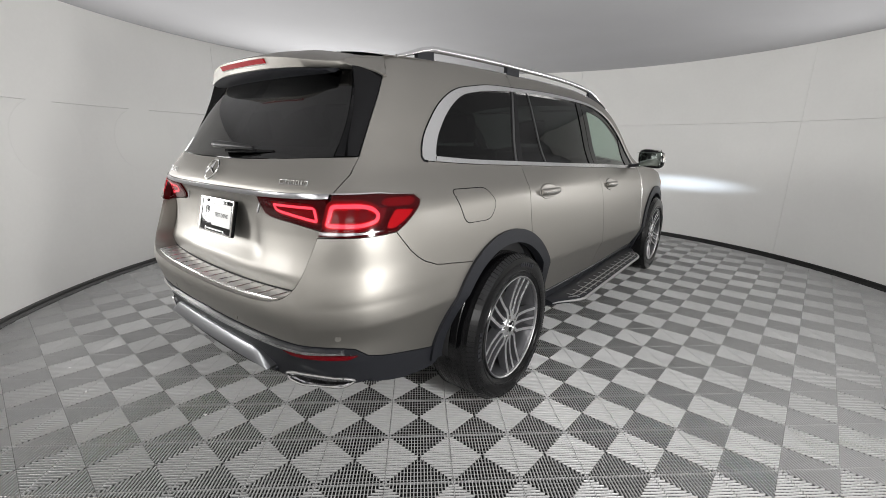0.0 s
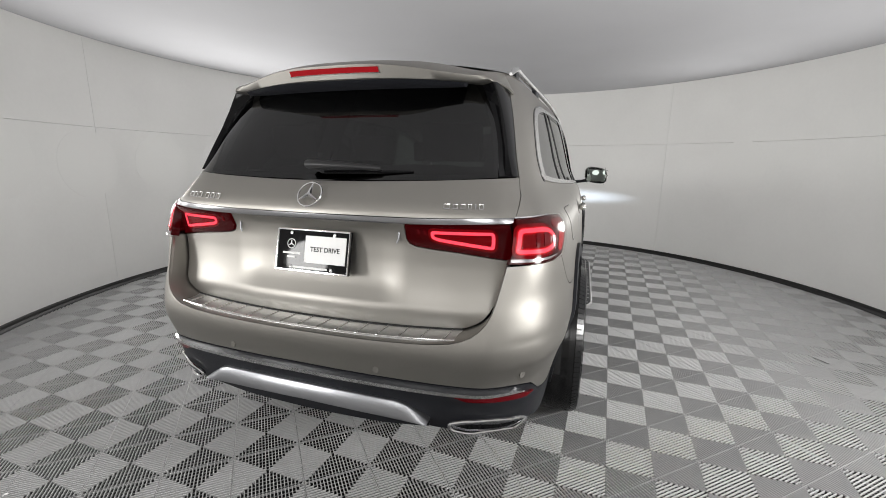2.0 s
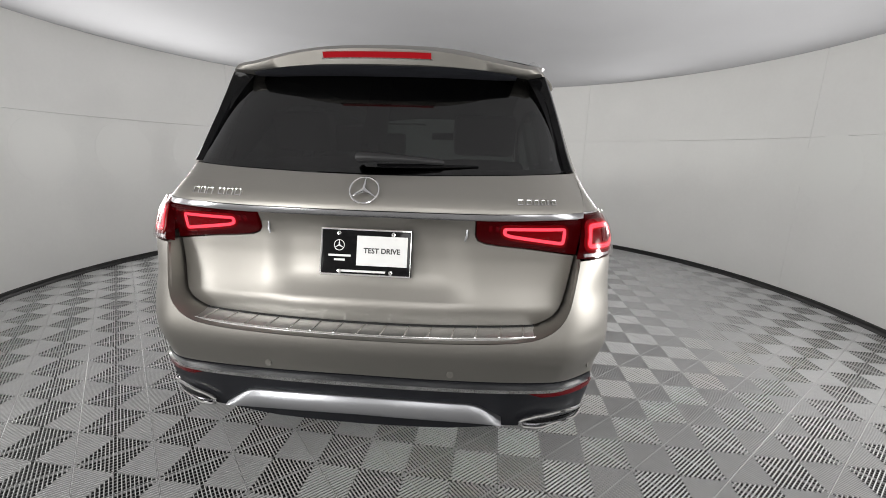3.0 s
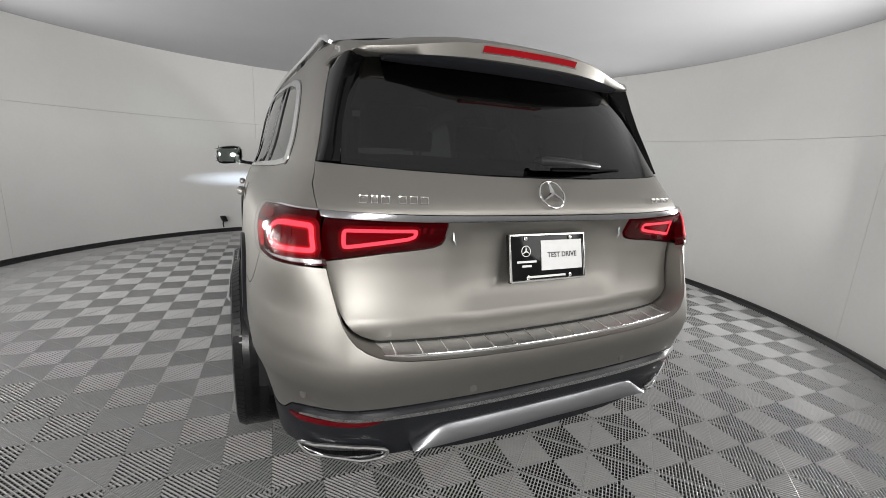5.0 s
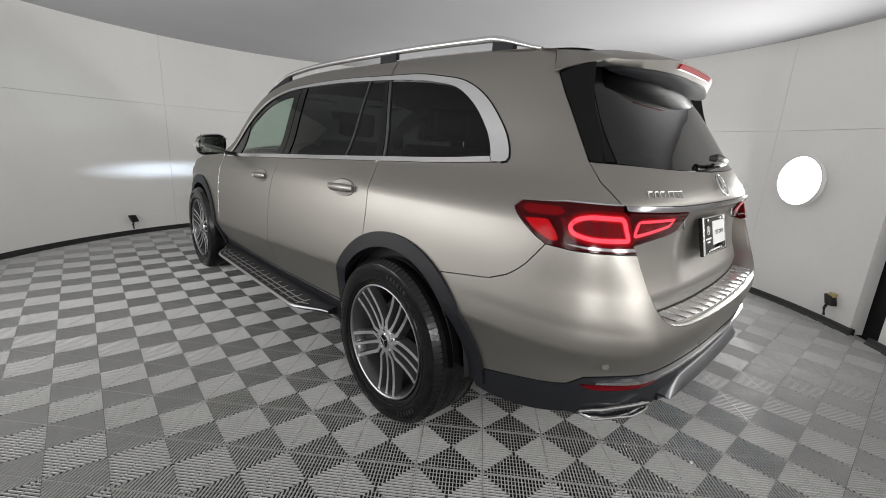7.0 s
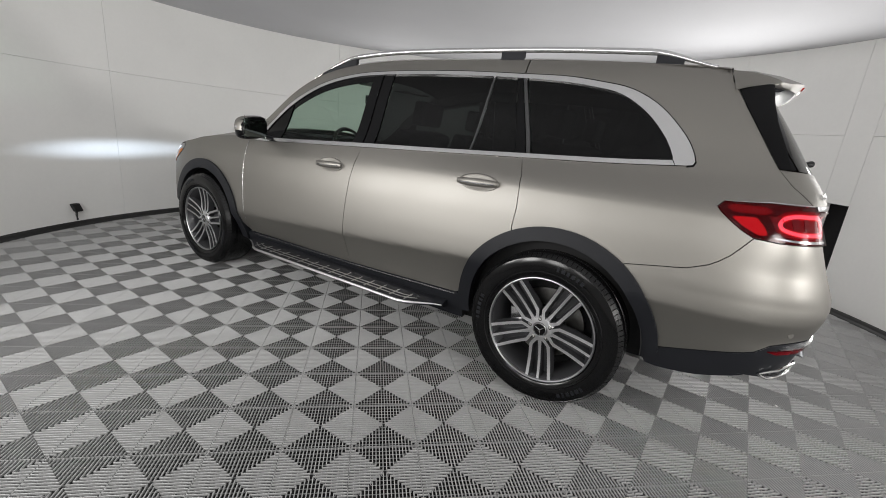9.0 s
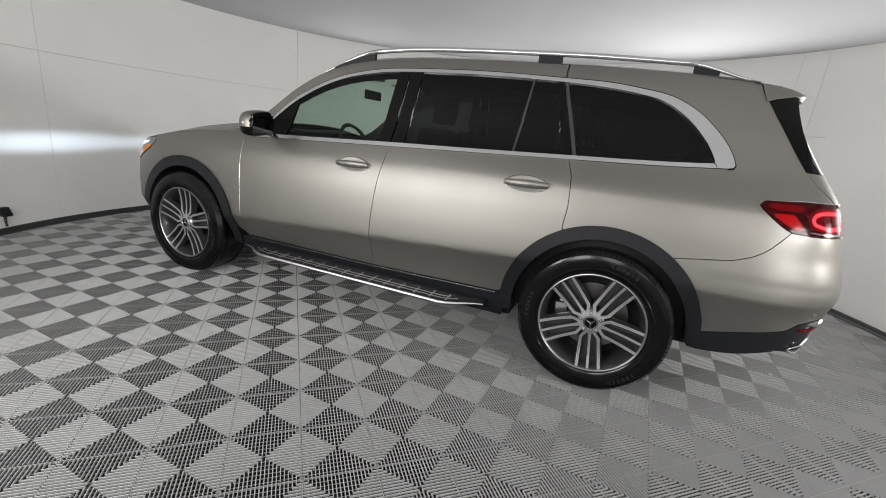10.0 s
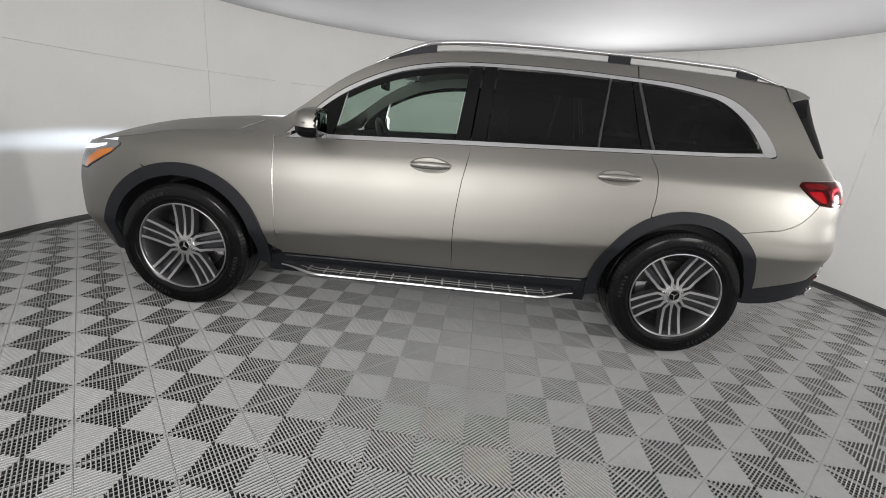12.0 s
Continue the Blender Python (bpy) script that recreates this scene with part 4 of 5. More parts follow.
side_patch("light_core", inset(o1, 0.018), M_REDDIM, "", parent=outers, out=0.006, thick=0.003, gap=0, cell=0.03)
for k in range(3):
    a = 0.775 + 0.022 * k
    side_patch("light_bar", R((a, 1.092), (a + 0.012, 1.092), (a + 0.018, 1.052), (a + 0.006, 1.052)), M_RED, "", parent=outers, out=0.0085, thick=0.004, gap=0, cell=0.03)
side_patch("turn_lamp", rounded(S((-0.652, 1.078), (-0.735, 1.084), (-0.768, 1.05), (-0.785, 1.022), (-0.755, 1.018), (-0.70, 1.044)), 0.012), M_REDGLOW, "", parent=outers, out=0.0045, thick=0.003, gap=0, cell=0.02)
side_patch("upper_lamp", rounded(S((-0.628, 1.108), (-0.64, 1.121), (-0.76, 1.124), (-0.785, 1.108), (-0.76, 1.096), (-0.66, 1.094)), 0.010), M_REDDIM, "", parent=outers, out=0.0045, thick=0.003, gap=0, cell=0.02)
side_patch("reversing_strip", R((0.712, 1.0165), (0.78, 1.0155)) + S((-0.87, 1.015), (-0.80, 1.016), (-0.87, 1.008)) + R((0.78, 1.006), (0.712, 1.0065)), M_CLEARLENS, "clear reversing lamp strip", parent=outers, out=0.0075, thick=0.004, gap=0, cell=0.02)
i1 = rounded(R((0.652, 1.100), (0.652, 1.036), (0.47, 1.062), (0.448, 1.072), (0.448, 1.099)), 0.014)
ring_patch("light_ring", i1, inset(i1, 0.011), M_REDLIT, "glowing red ring", rear=True, parent=inners, out=0.008, thick=0.004, gap=0, cell=0.02)
side_patch("light_core", inset(i1, 0.011), M_REDDIM, "", rear=True, parent=inners, out=0.007, thick=0.003, gap=0, cell=0.03)
# the inner ring's glow, painted in the same way
ring_patch("painted_halo", inset(i1, -0.009), i1, M_REDDIM, "dim red band painted as the ring's glow", rear=True, parent=inners, out=0.0072, thick=0.003, gap=0, cell=0.02)
for k in range(2):
    a = 0.425 - 0.022 * k
    side_patch("light_bar", R((a, 1.104), (a + 0.010, 1.104), (a + 0.010, 1.082), (a, 1.084)), M_RED, "", rear=True, parent=inners, out=0.008, thick=0.003, gap=0, cell=0.03)
side_patch("lens_cover", outer, M_LENS, "clear glossy lens", parent=outers, out=0.0125, thick=0.003, cell=0.02)
side_patch("lens_cover", inner, M_LENS, "clear glossy lens", rear=True, parent=inners, out=0.0125, thick=0.003, cell=0.02)
side_patch("lamp_brow", lamp_top + [(q, z + 0.0042 * min(1.0, 0.15 + k / 4)) for k, (q, z) in enumerate(lamp_top)][::-1], M_CHROME, "thin chrome line over the lamp", out=0.005, thick=0.01, gap=0, cell=0.04)

# plate in its black frame
plate = tagged(new("plate_holder"), label="black framed test drive plate")
plate.parent = car
tilt = math.atan2(0.034, 0.148)
PLATE = Matrix.Translation((0.005, -1.002, 0.995)) @ Matrix.Rotation(radians(90) - tilt, 4, "X")


def on_plate(bm):
    bmesh.ops.transform(bm, matrix=PLATE, verts=bm.verts[:])
    return bm


part("frame", on_plate(box_bm((0.305, 0.156, 0.016), (0, 0, 0), 0.006, 3)), M_GLOSSBLACK, plate, "gloss black plate frame")
part("rim", on_plate(tube_bm([(-0.149, -0.074, 0.008), (0.149, -0.074, 0.008), (0.149, 0.074, 0.008), (-0.149, 0.074, 0.008), (-0.149, -0.0735, 0.008)], 0.0048, 6)), M_CHROME, plate)
part("card", on_plate(box_bm((0.168, 0.098, 0.003), (0.054, 0.006, 0.0095), 0.001)), M_WHITE, plate, "white card")
bm = text_bm("TEST DRIVE", 0.0235)
bmesh.ops.transform(bm, matrix=Matrix.Translation((0.054, 0.006, 0.0118)), verts=bm.verts[:])
part("lettering", on_plate(bm), M_INK, plate, smooth=False)
part("emblem", on_plate(tube_bm([(-0.089 + 0.017 * math.cos(a), 0.022 + 0.017 * math.sin(a), 0.0095) for a in np.linspace(0, 2 * math.pi, 25)], 0.0014, 5)), M_WHITE, plate)
for a in (90, 210, 330):
    part("emblem_arm", on_plate(tube_bm([(-0.089, 0.022, 0.0095), (-0.089 + 0.016 * math.cos(radians(a)), 0.022 + 0.016 * math.sin(radians(a)), 0.0095)], [0.003, 0.0008], 5)), M_WHITE, plate)
for w, x, y in ((0.075, -0.087, -0.012), (0.036, -0.087, -0.026), (0.155, -0.01, -0.062)):
    part("caption_bar", on_plate(box_bm((w, 0.007, 0.001), (x, y, 0.0086), 0.0)), M_WHITE, plate)
for x, y in ((-0.09, 0.062), (0.09, 0.062), (-0.085, -0.063), (0.085, -0.063)):
    bm = lathe_bm([(0.0085, 0.001), (0.0125, 0.003), (0.012, 0.0065), (0.008, 0.007)], 12, "z")
    bmesh.ops.translate(bm, verts=bm.verts[:], vec=(x, y, 0))
    part("screw", on_plate(bm), M_CHROME, plate)

# ring badge and raised model lettering, kept as plain bars
badge = tagged(new("ring_badge"), label="chrome ring badge with three arms")
badge.parent = car
BADGE = Matrix.Translation((0.0, -1.0, 1.2)) @ Matrix.Rotation(radians(90 - 33), 4, "X")


def on_badge(bm):
    bmesh.ops.transform(bm, matrix=BADGE, verts=bm.verts[:])
    return bm


part("ring", on_badge(tube_bm([(0.047 * math.cos(a), 0.047 * math.sin(a), 0.0) for a in np.linspace(0, 2 * math.pi, 41)], 0.0034, 8)), M_CHROME, badge)
for a in (90, 210, 330):
    part("arm", on_badge(tube_bm([(0, 0, 0.003), (0.045 * math.cos(radians(a)), 0.045 * math.sin(radians(a)), 0.0)], [0.0085, 0.0016], 6)), M_CHROME, badge)
for x0, widths in ((-0.612, (0.026, 0.022, 0.026, None, 0.026, 0.026, 0.026)), (0.488, (0.024, 0.02, 0.018, 0.016, 0.008, 0.018))):
    badge_word = new("model_badge")
    tagged(badge_word, label="raised chrome badge marks")
    badge_word.parent = car
    x = x0
    for w in widths:
        if w is None:
            x += 0.016
            continue
        p = Vector(hatch_skin(qx(abs(x + w / 2), 1.177), 1.177))
        p.x = x + w / 2
        h = 0.021 if x0 < 0 else 0.016
        ring = [(w / 2 - 0.002) * c for c in (-1, 1, 1, -1)], [h / 2 * c for c in (-1, -1, 1, 1)]
        pts = [(a, b, 0) for a, b in zip(*ring)]
        bm = tube_bm([pts[2], pts[3], pts[0], pts[1], pts[2], pts[3]], 0.0021, 5)
        bmesh.ops.transform(bm, matrix=Matrix.Translation(p + Vector((0, -0.002, 0))) @ Matrix.Rotation(radians(-15 if x < 0 else 15), 4, "Z") @ Matrix.Rotation(radians(90 - 25), 4, "X"), verts=bm.verts[:])
        part("mark", bm, M_CHROME, badge_word)
        x += w + 0.005

# tailgate grip marks beside the plate
for m in (1, -1):
    p = Vector(hatch_skin(qx(0.325, 1.06), 1.06))
    part("grip", tube_bm([(m * 0.333, p.y - 0.006, 1.082), (m * 0.333, p.y - 0.010, 1.06), (m * 0.327, p.y - 0.012, 1.045)], [0.0035, 0.004, 0.003], 6), M_SILVER, car)
# rear wiper
wiper = tagged(new("rear_wiper"), label="black rear wiper resting on the window foot")
wiper.parent = car
part("arm", tube_bm([(-0.036, -0.945, 1.303), (-0.028, -0.962, 1.304), (0.0, -0.965, 1.305), (0.12, -0.957, 1.301), (0.235, -0.94, 1.294), (0.245, -0.935, 1.293)], [0.012, 0.020, 0.021, 0.016, 0.012, 0.008], 12, (0.8, 0.8)), M_WIPER, wiper)
part("blade", tube_bm([(0.03, -0.945, 1.277), (0.2, -0.937, 1.28), (0.36, -0.915, 1.283)], [0.007, 0.008, 0.004], 6), M_GLOSSBLACK, wiper)


# ---- roof, spoiler, rails ----
def roof_z(x, y):
    zc = CANT(y)
    xc = half_width(y, zc)
    t = min(1.0, abs(x) / xc)
    return zc + 0.062 * (1 - t**2.6)


def roof_surf(v, y):
    zc = CANT(y)
    x = v * (half_width(y, zc) - 0.002 - 0.020 * smoothstep(-0.36, -0.53, y))
    return (x, y, roof_z(x, y))


grid_surface("roof", np.linspace(-1, 1, 33), np.linspace(-0.53, 1.78, 60), roof_surf, M_PAINT, car, "painted roof")


def screen_surf(v, y):
    x, yy, z = roof_surf(v, y)
    k = (y - 1.78) / 0.78
    return (x * 0.955, yy + 0.16 * (1 - v * v) * k, z - 0.016 - 0.02 * (1 - v * v) * k)


grid_surface("windscreen", np.linspace(-1, 1, 17), np.linspace(1.785, 2.56, 18), screen_surf, M_CLEAR, car, "clear windscreen")


def hood_surf(v, y):
    z = HOODLINE(y)
    x = v * (skin(y if y <= YF else fy(min(y, 3.72), z), z)[0] - 0.003)
    k = smoothstep(3.95, 3.2, y)
    bulge = 0.085 * (1 - abs(v) ** 2.2) + 0.012 * smoothstep(0.75, 0.45, abs(v))
    front = 0.16 * (1 - v * v) * smoothstep(3.0, 3.7, y)
    back = 0.10 * (1 - v * v) * smoothstep(2.9, 2.55, y)
    return (x, y + front + back, z + 0.001 + bulge * (0.25 + 0.75 * smoothstep(3.85, 3.3, y)))


grid_surface("bonnet", np.linspace(-1, 1, 31), np.linspace(2.56, 3.70, 30), hood_surf, M_PAINT, car, "painted bonnet", thick=0.004)
part("cowl", box_bm((1.06, 0.14, 0.03), (0, 2.66, 1.155), 0.01), M_BLACK, car, "black cowl under the windscreen")
for m in (1, -1):
    # satin tubes drawn as the glints where light catches bonnet and door edges
    corner = [Vector((m * skin(2.745, 1.095)[0], 2.745, 1.095))] + [Vector(hood_surf(m * (0.985 - 0.36 * k / 6), 2.735 - 0.08 * k / 6)) + Vector((0, 0, 0.001)) for k in range(7)]
    part("bonnet_glint", tube_bm(corner, [0.0022] * 8, 6), M_SATIN, car, "bright line put in for the glint on the bonnet's rear corner")
    edge = [Vector(skin(y, z)) for y, z in FD[:-2]]
    part("door_edge_glint", tube_bm([(m * (p.x + 0.0005), p.y - 0.001, p.z) for p in edge], [0.0022] * len(edge), 6), M_SATIN, car, "bright line put in for light on the door's front edge")


# spoiler: a thin wing that carries the roof on past the window
SP_N = 41
ROOF_X = half_width(-0.53, CANT(-0.53))
# the side of the spoiler, front to tail and back along its foot: y, z
SP_SIDE = [(-0.532, 1.659), (-0.61, 1.652), (-0.665, 1.641), (-0.702, 1.628), (-0.711, 1.620), (-0.708, 1.610), (-0.698, 1.605), (-0.65, 1.600), (-0.60, 1.588), (-0.560, 1.573)]


def tail_y(v):
    return -0.832 + 0.075 * abs(v) ** 3


def tail_z(v):
    return 1.666 - 0.036 * abs(v) ** 2.2


def lip(v):
    return 0.052 - 0.018 * abs(v) ** 2


def spoiler_section(v):
    x = v * ROOF_X
    top0, ty, tz, h = roof_z(x, -0.53), tail_y(v), tail_z(v), lip(v)
    mid = [(-0.532, top0), (-0.62, top0 - 0.003), (-0.73, top0 * 0.45 + tz * 0.55 + 0.004), (ty + 0.012, tz), (ty, tz - 0.007), (ty + 0.021, tz - h), (ty + 0.034, tz - h - 0.003), (-0.70, 1.612), (-0.62, 1.612), (-0.552, 1.625)]
    w = abs(v) ** 4
    out = []
    for (ya, za), (yb, zb) in zip(mid, SP_SIDE):
        y, z = ya + (yb - ya) * w, za + (zb - za) * w
        wide = 0.952 - 0.13 * smoothstep(-0.52, -0.84, y) + 0.078 * smoothstep(1.655, 1.575, z) * w
        out.append((x * wide, y, z))
    return out


def sweep(sections, ends=True):
    bm = bmesh.new()
    rows = [[bm.verts.new(p) for p in sec] for sec in sections]
    for a, b in zip(rows, rows[1:]):
        for j in range(len(a)):
            bm.faces.new((a[j], a[(j + 1) % len(a)], b[(j + 1) % len(b)], b[j]))
    if ends:
        bm.faces.new(rows[0])
        bm.faces.new(rows[-1][::-1])
    return bm


def spoiler_end(m):
    """The rounded-off end of the spoiler: its last section drawn in a little."""
    sec = spoiler_section(m)
    cy, cz = sum(p[1] for p in sec) / len(sec), sum(p[2] for p in sec) / len(sec)
    return [(p[0] + m * 0.003, p[1] + (cy - p[1]) * 0.05, p[2] + (cz - p[2]) * 0.16) for p in sec]


spoiler = part("spoiler", sweep([spoiler_end(-1)] + [spoiler_section(-1 + 2 * k / (SP_N - 1)) for k in range(SP_N)] + [spoiler_end(1)]), M_PAINT, car, "painted roof spoiler over the rear window", angle=48)
part("underside", sweep([[(v * 0.50, y, z) for y, z in ((tail_y(v) + 0.030, tail_z(v) - lip(v) - 0.0015), (tail_y(v) + 0.045, tail_z(v) - lip(v) - 0.010), (-0.69, 1.588), (-0.66, 1.612))] for v in np.linspace(-0.96, 0.96, 31)]), M_BLACK, spoiler, "black underside")
BRAKE = np.linspace(-0.30, 0.30, 13)
part("brake_lamp", sweep([[(v * ROOF_X, y, z) for y, z in ((tail_y(v) - 0.001, tail_z(v) - 0.017), (tail_y(v) + 0.009, tail_z(v) - 0.034), (tail_y(v) + 0.03, tail_z(v) - 0.033), (tail_y(v) + 0.03, tail_z(v) - 0.017))] for v in BRAKE]), M_BRAKE, spoiler, "lit red high brake lamp")
part("lamp_edge", sweep([[(v * ROOF_X, tail_y(v) + d, tail_z(v) - z) for d, z in ((0.0095, 0.034), (0.0115, 0.0365), (0.03, 0.0365), (0.03, 0.034))] for v in np.linspace(-0.31, 0.31, 13)]), M_SATIN, spoiler)
for m in (1, -1):
    rail = tagged(new("roof_rail"), label="satin aluminium roof rail with black feet")
    rail.parent = car
    ys = np.linspace(-0.475, 1.93, 48)

    def lift(y):
        return min(smoothstep(-0.52, -0.20, y), smoothstep(1.95, 1.58, y))

    def rail_x(y):
        return half_width(y, CANT(y)) - 0.012 - 0.014 * lift(y)

    part("bar", tube_bm([(m * rail_x(y), y, CANT(y) + 0.004 + 0.050 * lift(y)) for y in ys], [0.007 + 0.010 * lift(y) for y in ys], 12, (1.0, 0.85)), M_SATIN, rail)
    for y0, y1 in ((-0.34, -0.225), (0.425, 0.555), (1.585, 1.86)):
        secs = []
        for y in np.linspace(y0, y1, 10):
            x, zr = rail_x(y), CANT(y)
            top = zr + 0.004 + 0.046 * lift(y)
            secs.append([(m * (x + 0.012), y, zr - 0.012), (m * (x + 0.011), y, top), (m * (x - 0.011), y, top), (m * (x - 0.012), y, zr - 0.004)])
        part("foot", sweep(secs), M_BLACK, rail)
    for y0, y1 in ((-0.23, 0.42), (0.56, 1.57)):
        n = 16
        ptl = []
        for k in range(n):
            y = y0 + (y1 - y0) * k / (n - 1)
            ptl.append((m * (half_width(y, CANT(y)) - 0.020), y, CANT(y) + 0.006))
        part("foot_strip", tube_bm(ptl, 0.006, 6), M_SATIN, rail)


# ---- side windows and their trim ----
def side_pts(line):
    return [(qy(y, z), z) if y < YC else (y, z) for y, z in line]


outline = side_pts(dlo_top[:-1] + dlo_low[:-1])
trim_top = side_pts(dlo_top) + side_pts([(-0.41, 1.2443), (-0.402, 1.2600), (-0.395, 1.2665)]) + side_pts(glass_top)[::-1]
side_patch("window_trim", trim_top, M_SATIN, "bright satin trim round the side windows", out=0.006, thick=0.012, gap=0, cell=0.03)
seal = side_pts(dlo_top)
side_patch("window_seal", seal + [(q, z) for q, z in inset(seal + side_pts(dlo_low)[1:-1], -0.006)[:len(seal)]][::-1], M_GLOSSBLACK, "thin black seal outside the trim", out=0.002, thick=0.004, gap=0, cell=0.03)
trim_low = side_pts(top_between(dlo_low, -0.4085, 2.42)) + side_pts(top_between(glass_low, -0.394, 2.355))[::-1]
side_patch("belt_trim", trim_low, M_SATIN, "bright satin trim along the window foot", out=0.006, thick=0.012, gap=0, cell=0.03)


def window_between(lo0, lo1, hi0, hi1):
    """A window outline by its foot's and its head's y, front to back."""
    return side_pts(top_between(glass_low, lo1, lo0) + top_between(glass_top, hi0, hi1))


side_patch("front_door_glass", window_between(2.14, 1.43, 2.08, 1.378), M_CLEAR, "clear front door window", out=-0.006, thick=0.004, gap=0)
frame_top = top_between(glass_top, 2.08, 1.378)
side_patch("front_window_frame", side_pts(frame_top + [(y + 0.006, z - 0.042) for y, z in frame_top[::-1]]), M_GLOSSBLACK, "black upper frame of the front window", out=-0.003, thick=0.004, gap=0, cell=0.03)
side_patch("mirror_triangle", window_between(2.34, 2.15, 2.34, 2.09), M_GLOSSBLACK, "", out=-0.002)
side_patch("door_pillar", window_between(1.425, 1.338, 1.375, 1.30), M_GLOSSBLACK, "gloss black door pillar", out=-0.001)
side_patch("door_pillar", window_between(1.332, 1.245, 1.294, 1.215), M_GLOSSBLACK, "gloss black door pillar", out=-0.001)
side_patch("rear_door_glass", window_between(1.24, 0.588, 1.21, 0.552), M_PRIVACY, "dark tinted rear door window", out=-0.006, thick=0.004, gap=0)
side_patch("glass_bar", window_between(0.585, 0.574, 0.549, 0.538), M_DIVIDER, "", out=-0.001, gap=0)
side_patch("rear_door_small_glass", window_between(0.57, 0.325, 0.533, 0.418), M_PRIVACY, "dark tinted small rear door window", out=-0.006, thick=0.004, gap=0)
side_patch("door_pillar", window_between(0.322, 0.266, 0.415, 0.383), M_GLOSSBLACK, "gloss black door pillar", out=-0.001)
side_patch("door_pillar", window_between(0.262, 0.240, 0.380, 0.360), M_DIVIDER, "", out=0.0, gap=0.001)
side_patch("quarter_glass", window_between(0.234, -0.392, 0.354, -0.392), M_PRIVACY, "dark tinted rear side window", out=-0.005, thick=0.004, gap=0)

# ---- black lower trim ----
def arch_trim(cy, a0, a1, r_in, r_out, reach=0.0):
    """The band round a wheel arch; reach draws its front half out forwards."""
    def line(r, p, q):
        return [(y + max(0.0, y - cy) * reach, z) for y, z in arch_between(cy, r, p, q, 40)]

    a, b = line(r_out, a0, a1), line(r_in, a1, a0)
    return [(qy(y, z), z) if y < YC else (fy(y, z), z) for y, z in a + b]


side_patch("wheel_arch_trim", arch_trim(0.0, -8, 181, 0.450, 0.520), M_BLACK, "matt black wheel arch trim", out=0.014, thick=0.05, gap=0, cell=0.035)
side_patch("wheel_arch_trim", arch_trim(WHEEL_Y[1], -10, 188, 0.440, 0.516, 0.06), M_BLACK, "matt black wheel arch trim", out=0.014, thick=0.05, gap=0, cell=0.035)
side_patch("sill", [(0.50, 0.40), (0.545, 0.418), (1.372, 0.398), (2.45, 0.388), (2.55, 0.36), (2.55, 0.25), (0.50, 0.25)], M_BLACK, "matt black sill", out=-0.002, thick=0.05)
side_patch("sill_line", [(0.55, 0.405), (1.372, 0.386), (2.43, 0.378), (2.43, 0.372), (1.372, 0.380), (0.55, 0.399)], M_SATIN, "", out=0.001, thick=0.006, gap=0)
for m in (1, -1):
    board = tagged(new("running_board"), label="black running board with satin edge and studs")
    board.parent = car
    ys = np.linspace(0.60, 2.44, 40)

    def edge_x(y):
        e = min(smoothstep(0.58, 0.84, y), smoothstep(2.46, 2.16, y))
        return 0.915 + 0.125 * e

    bm = bmesh.new()
    rows = [[bm.verts.new((m * x, y, z)) for x, z in ((0.86, 0.345), (edge_x(y) - 0.012, 0.338), (edge_x(y), 0.330), (edge_x(y) - 0.01, 0.31), (0.86, 0.30))] for y in ys]
    for a, b in zip(rows, rows[1:]):
        for j in range(5):
            bm.faces.new((a[j], a[(j + 1) % 5], b[(j + 1) % 5], b[j]))
    bm.faces.new(rows[0])
    bm.faces.new(rows[-1][::-1])
    part("board", bm, M_BLACK, board)
    part("edge", tube_bm([(m * edge_x(y), y, 0.326) for y in ys], [0.004 + 0.006 * min(smoothstep(0.6, 0.8, y), smoothstep(2.44, 2.24, y)) for y in ys], 8, (0.8, 1)), M_STEP, board, "bright satin edge")
    for inner_k in range(2):
        off = 0.035 + 0.035 * inner_k
        yy = [y for y in ys if edge_x(y) - off > 0.935]
        part("tread_strip", tube_bm([(m * (edge_x(y) - off), y, 0.3415) for y in yy], 0.004, 5, (1.2, 0.6)), M_TREAD, board)
    for k in range(15):
        y = 0.80 + 1.44 * k / 14
        part("tread_bar", tube_bm([(m * 0.93, y, 0.342), (m * (edge_x(y) - 0.014), y, 0.339)], 0.004, 5, (1.5, 0.6)), M_TREAD, board)

# fuel flap on the right flank, door handles
patch("fuel_flap", rounded([(qy(y, z), z) for y, z in ((-0.40, 1.128), (-0.16, 1.122), (-0.10, 1.05), (-0.16, 0.98), (-0.345, 0.985))], 0.035, 5), skin, M_PAINT, car, "painted fuel flap", out=0.0012, thick=0.004, gap=0, cell=0.03)
flap_line = rounded([(qy(y, z), z) for y, z in ((-0.404, 1.132), (-0.158, 1.126), (-0.096, 1.05), (-0.158, 0.976), (-0.349, 0.981))], 0.035, 5)
patch("fuel_flap_gap", loop_ring(flap_line, inset(flap_line, 0.003)), skin, M_GLOSSBLACK, car, "", out=0.0008, thick=0.003, gap=0, cell=0.02)
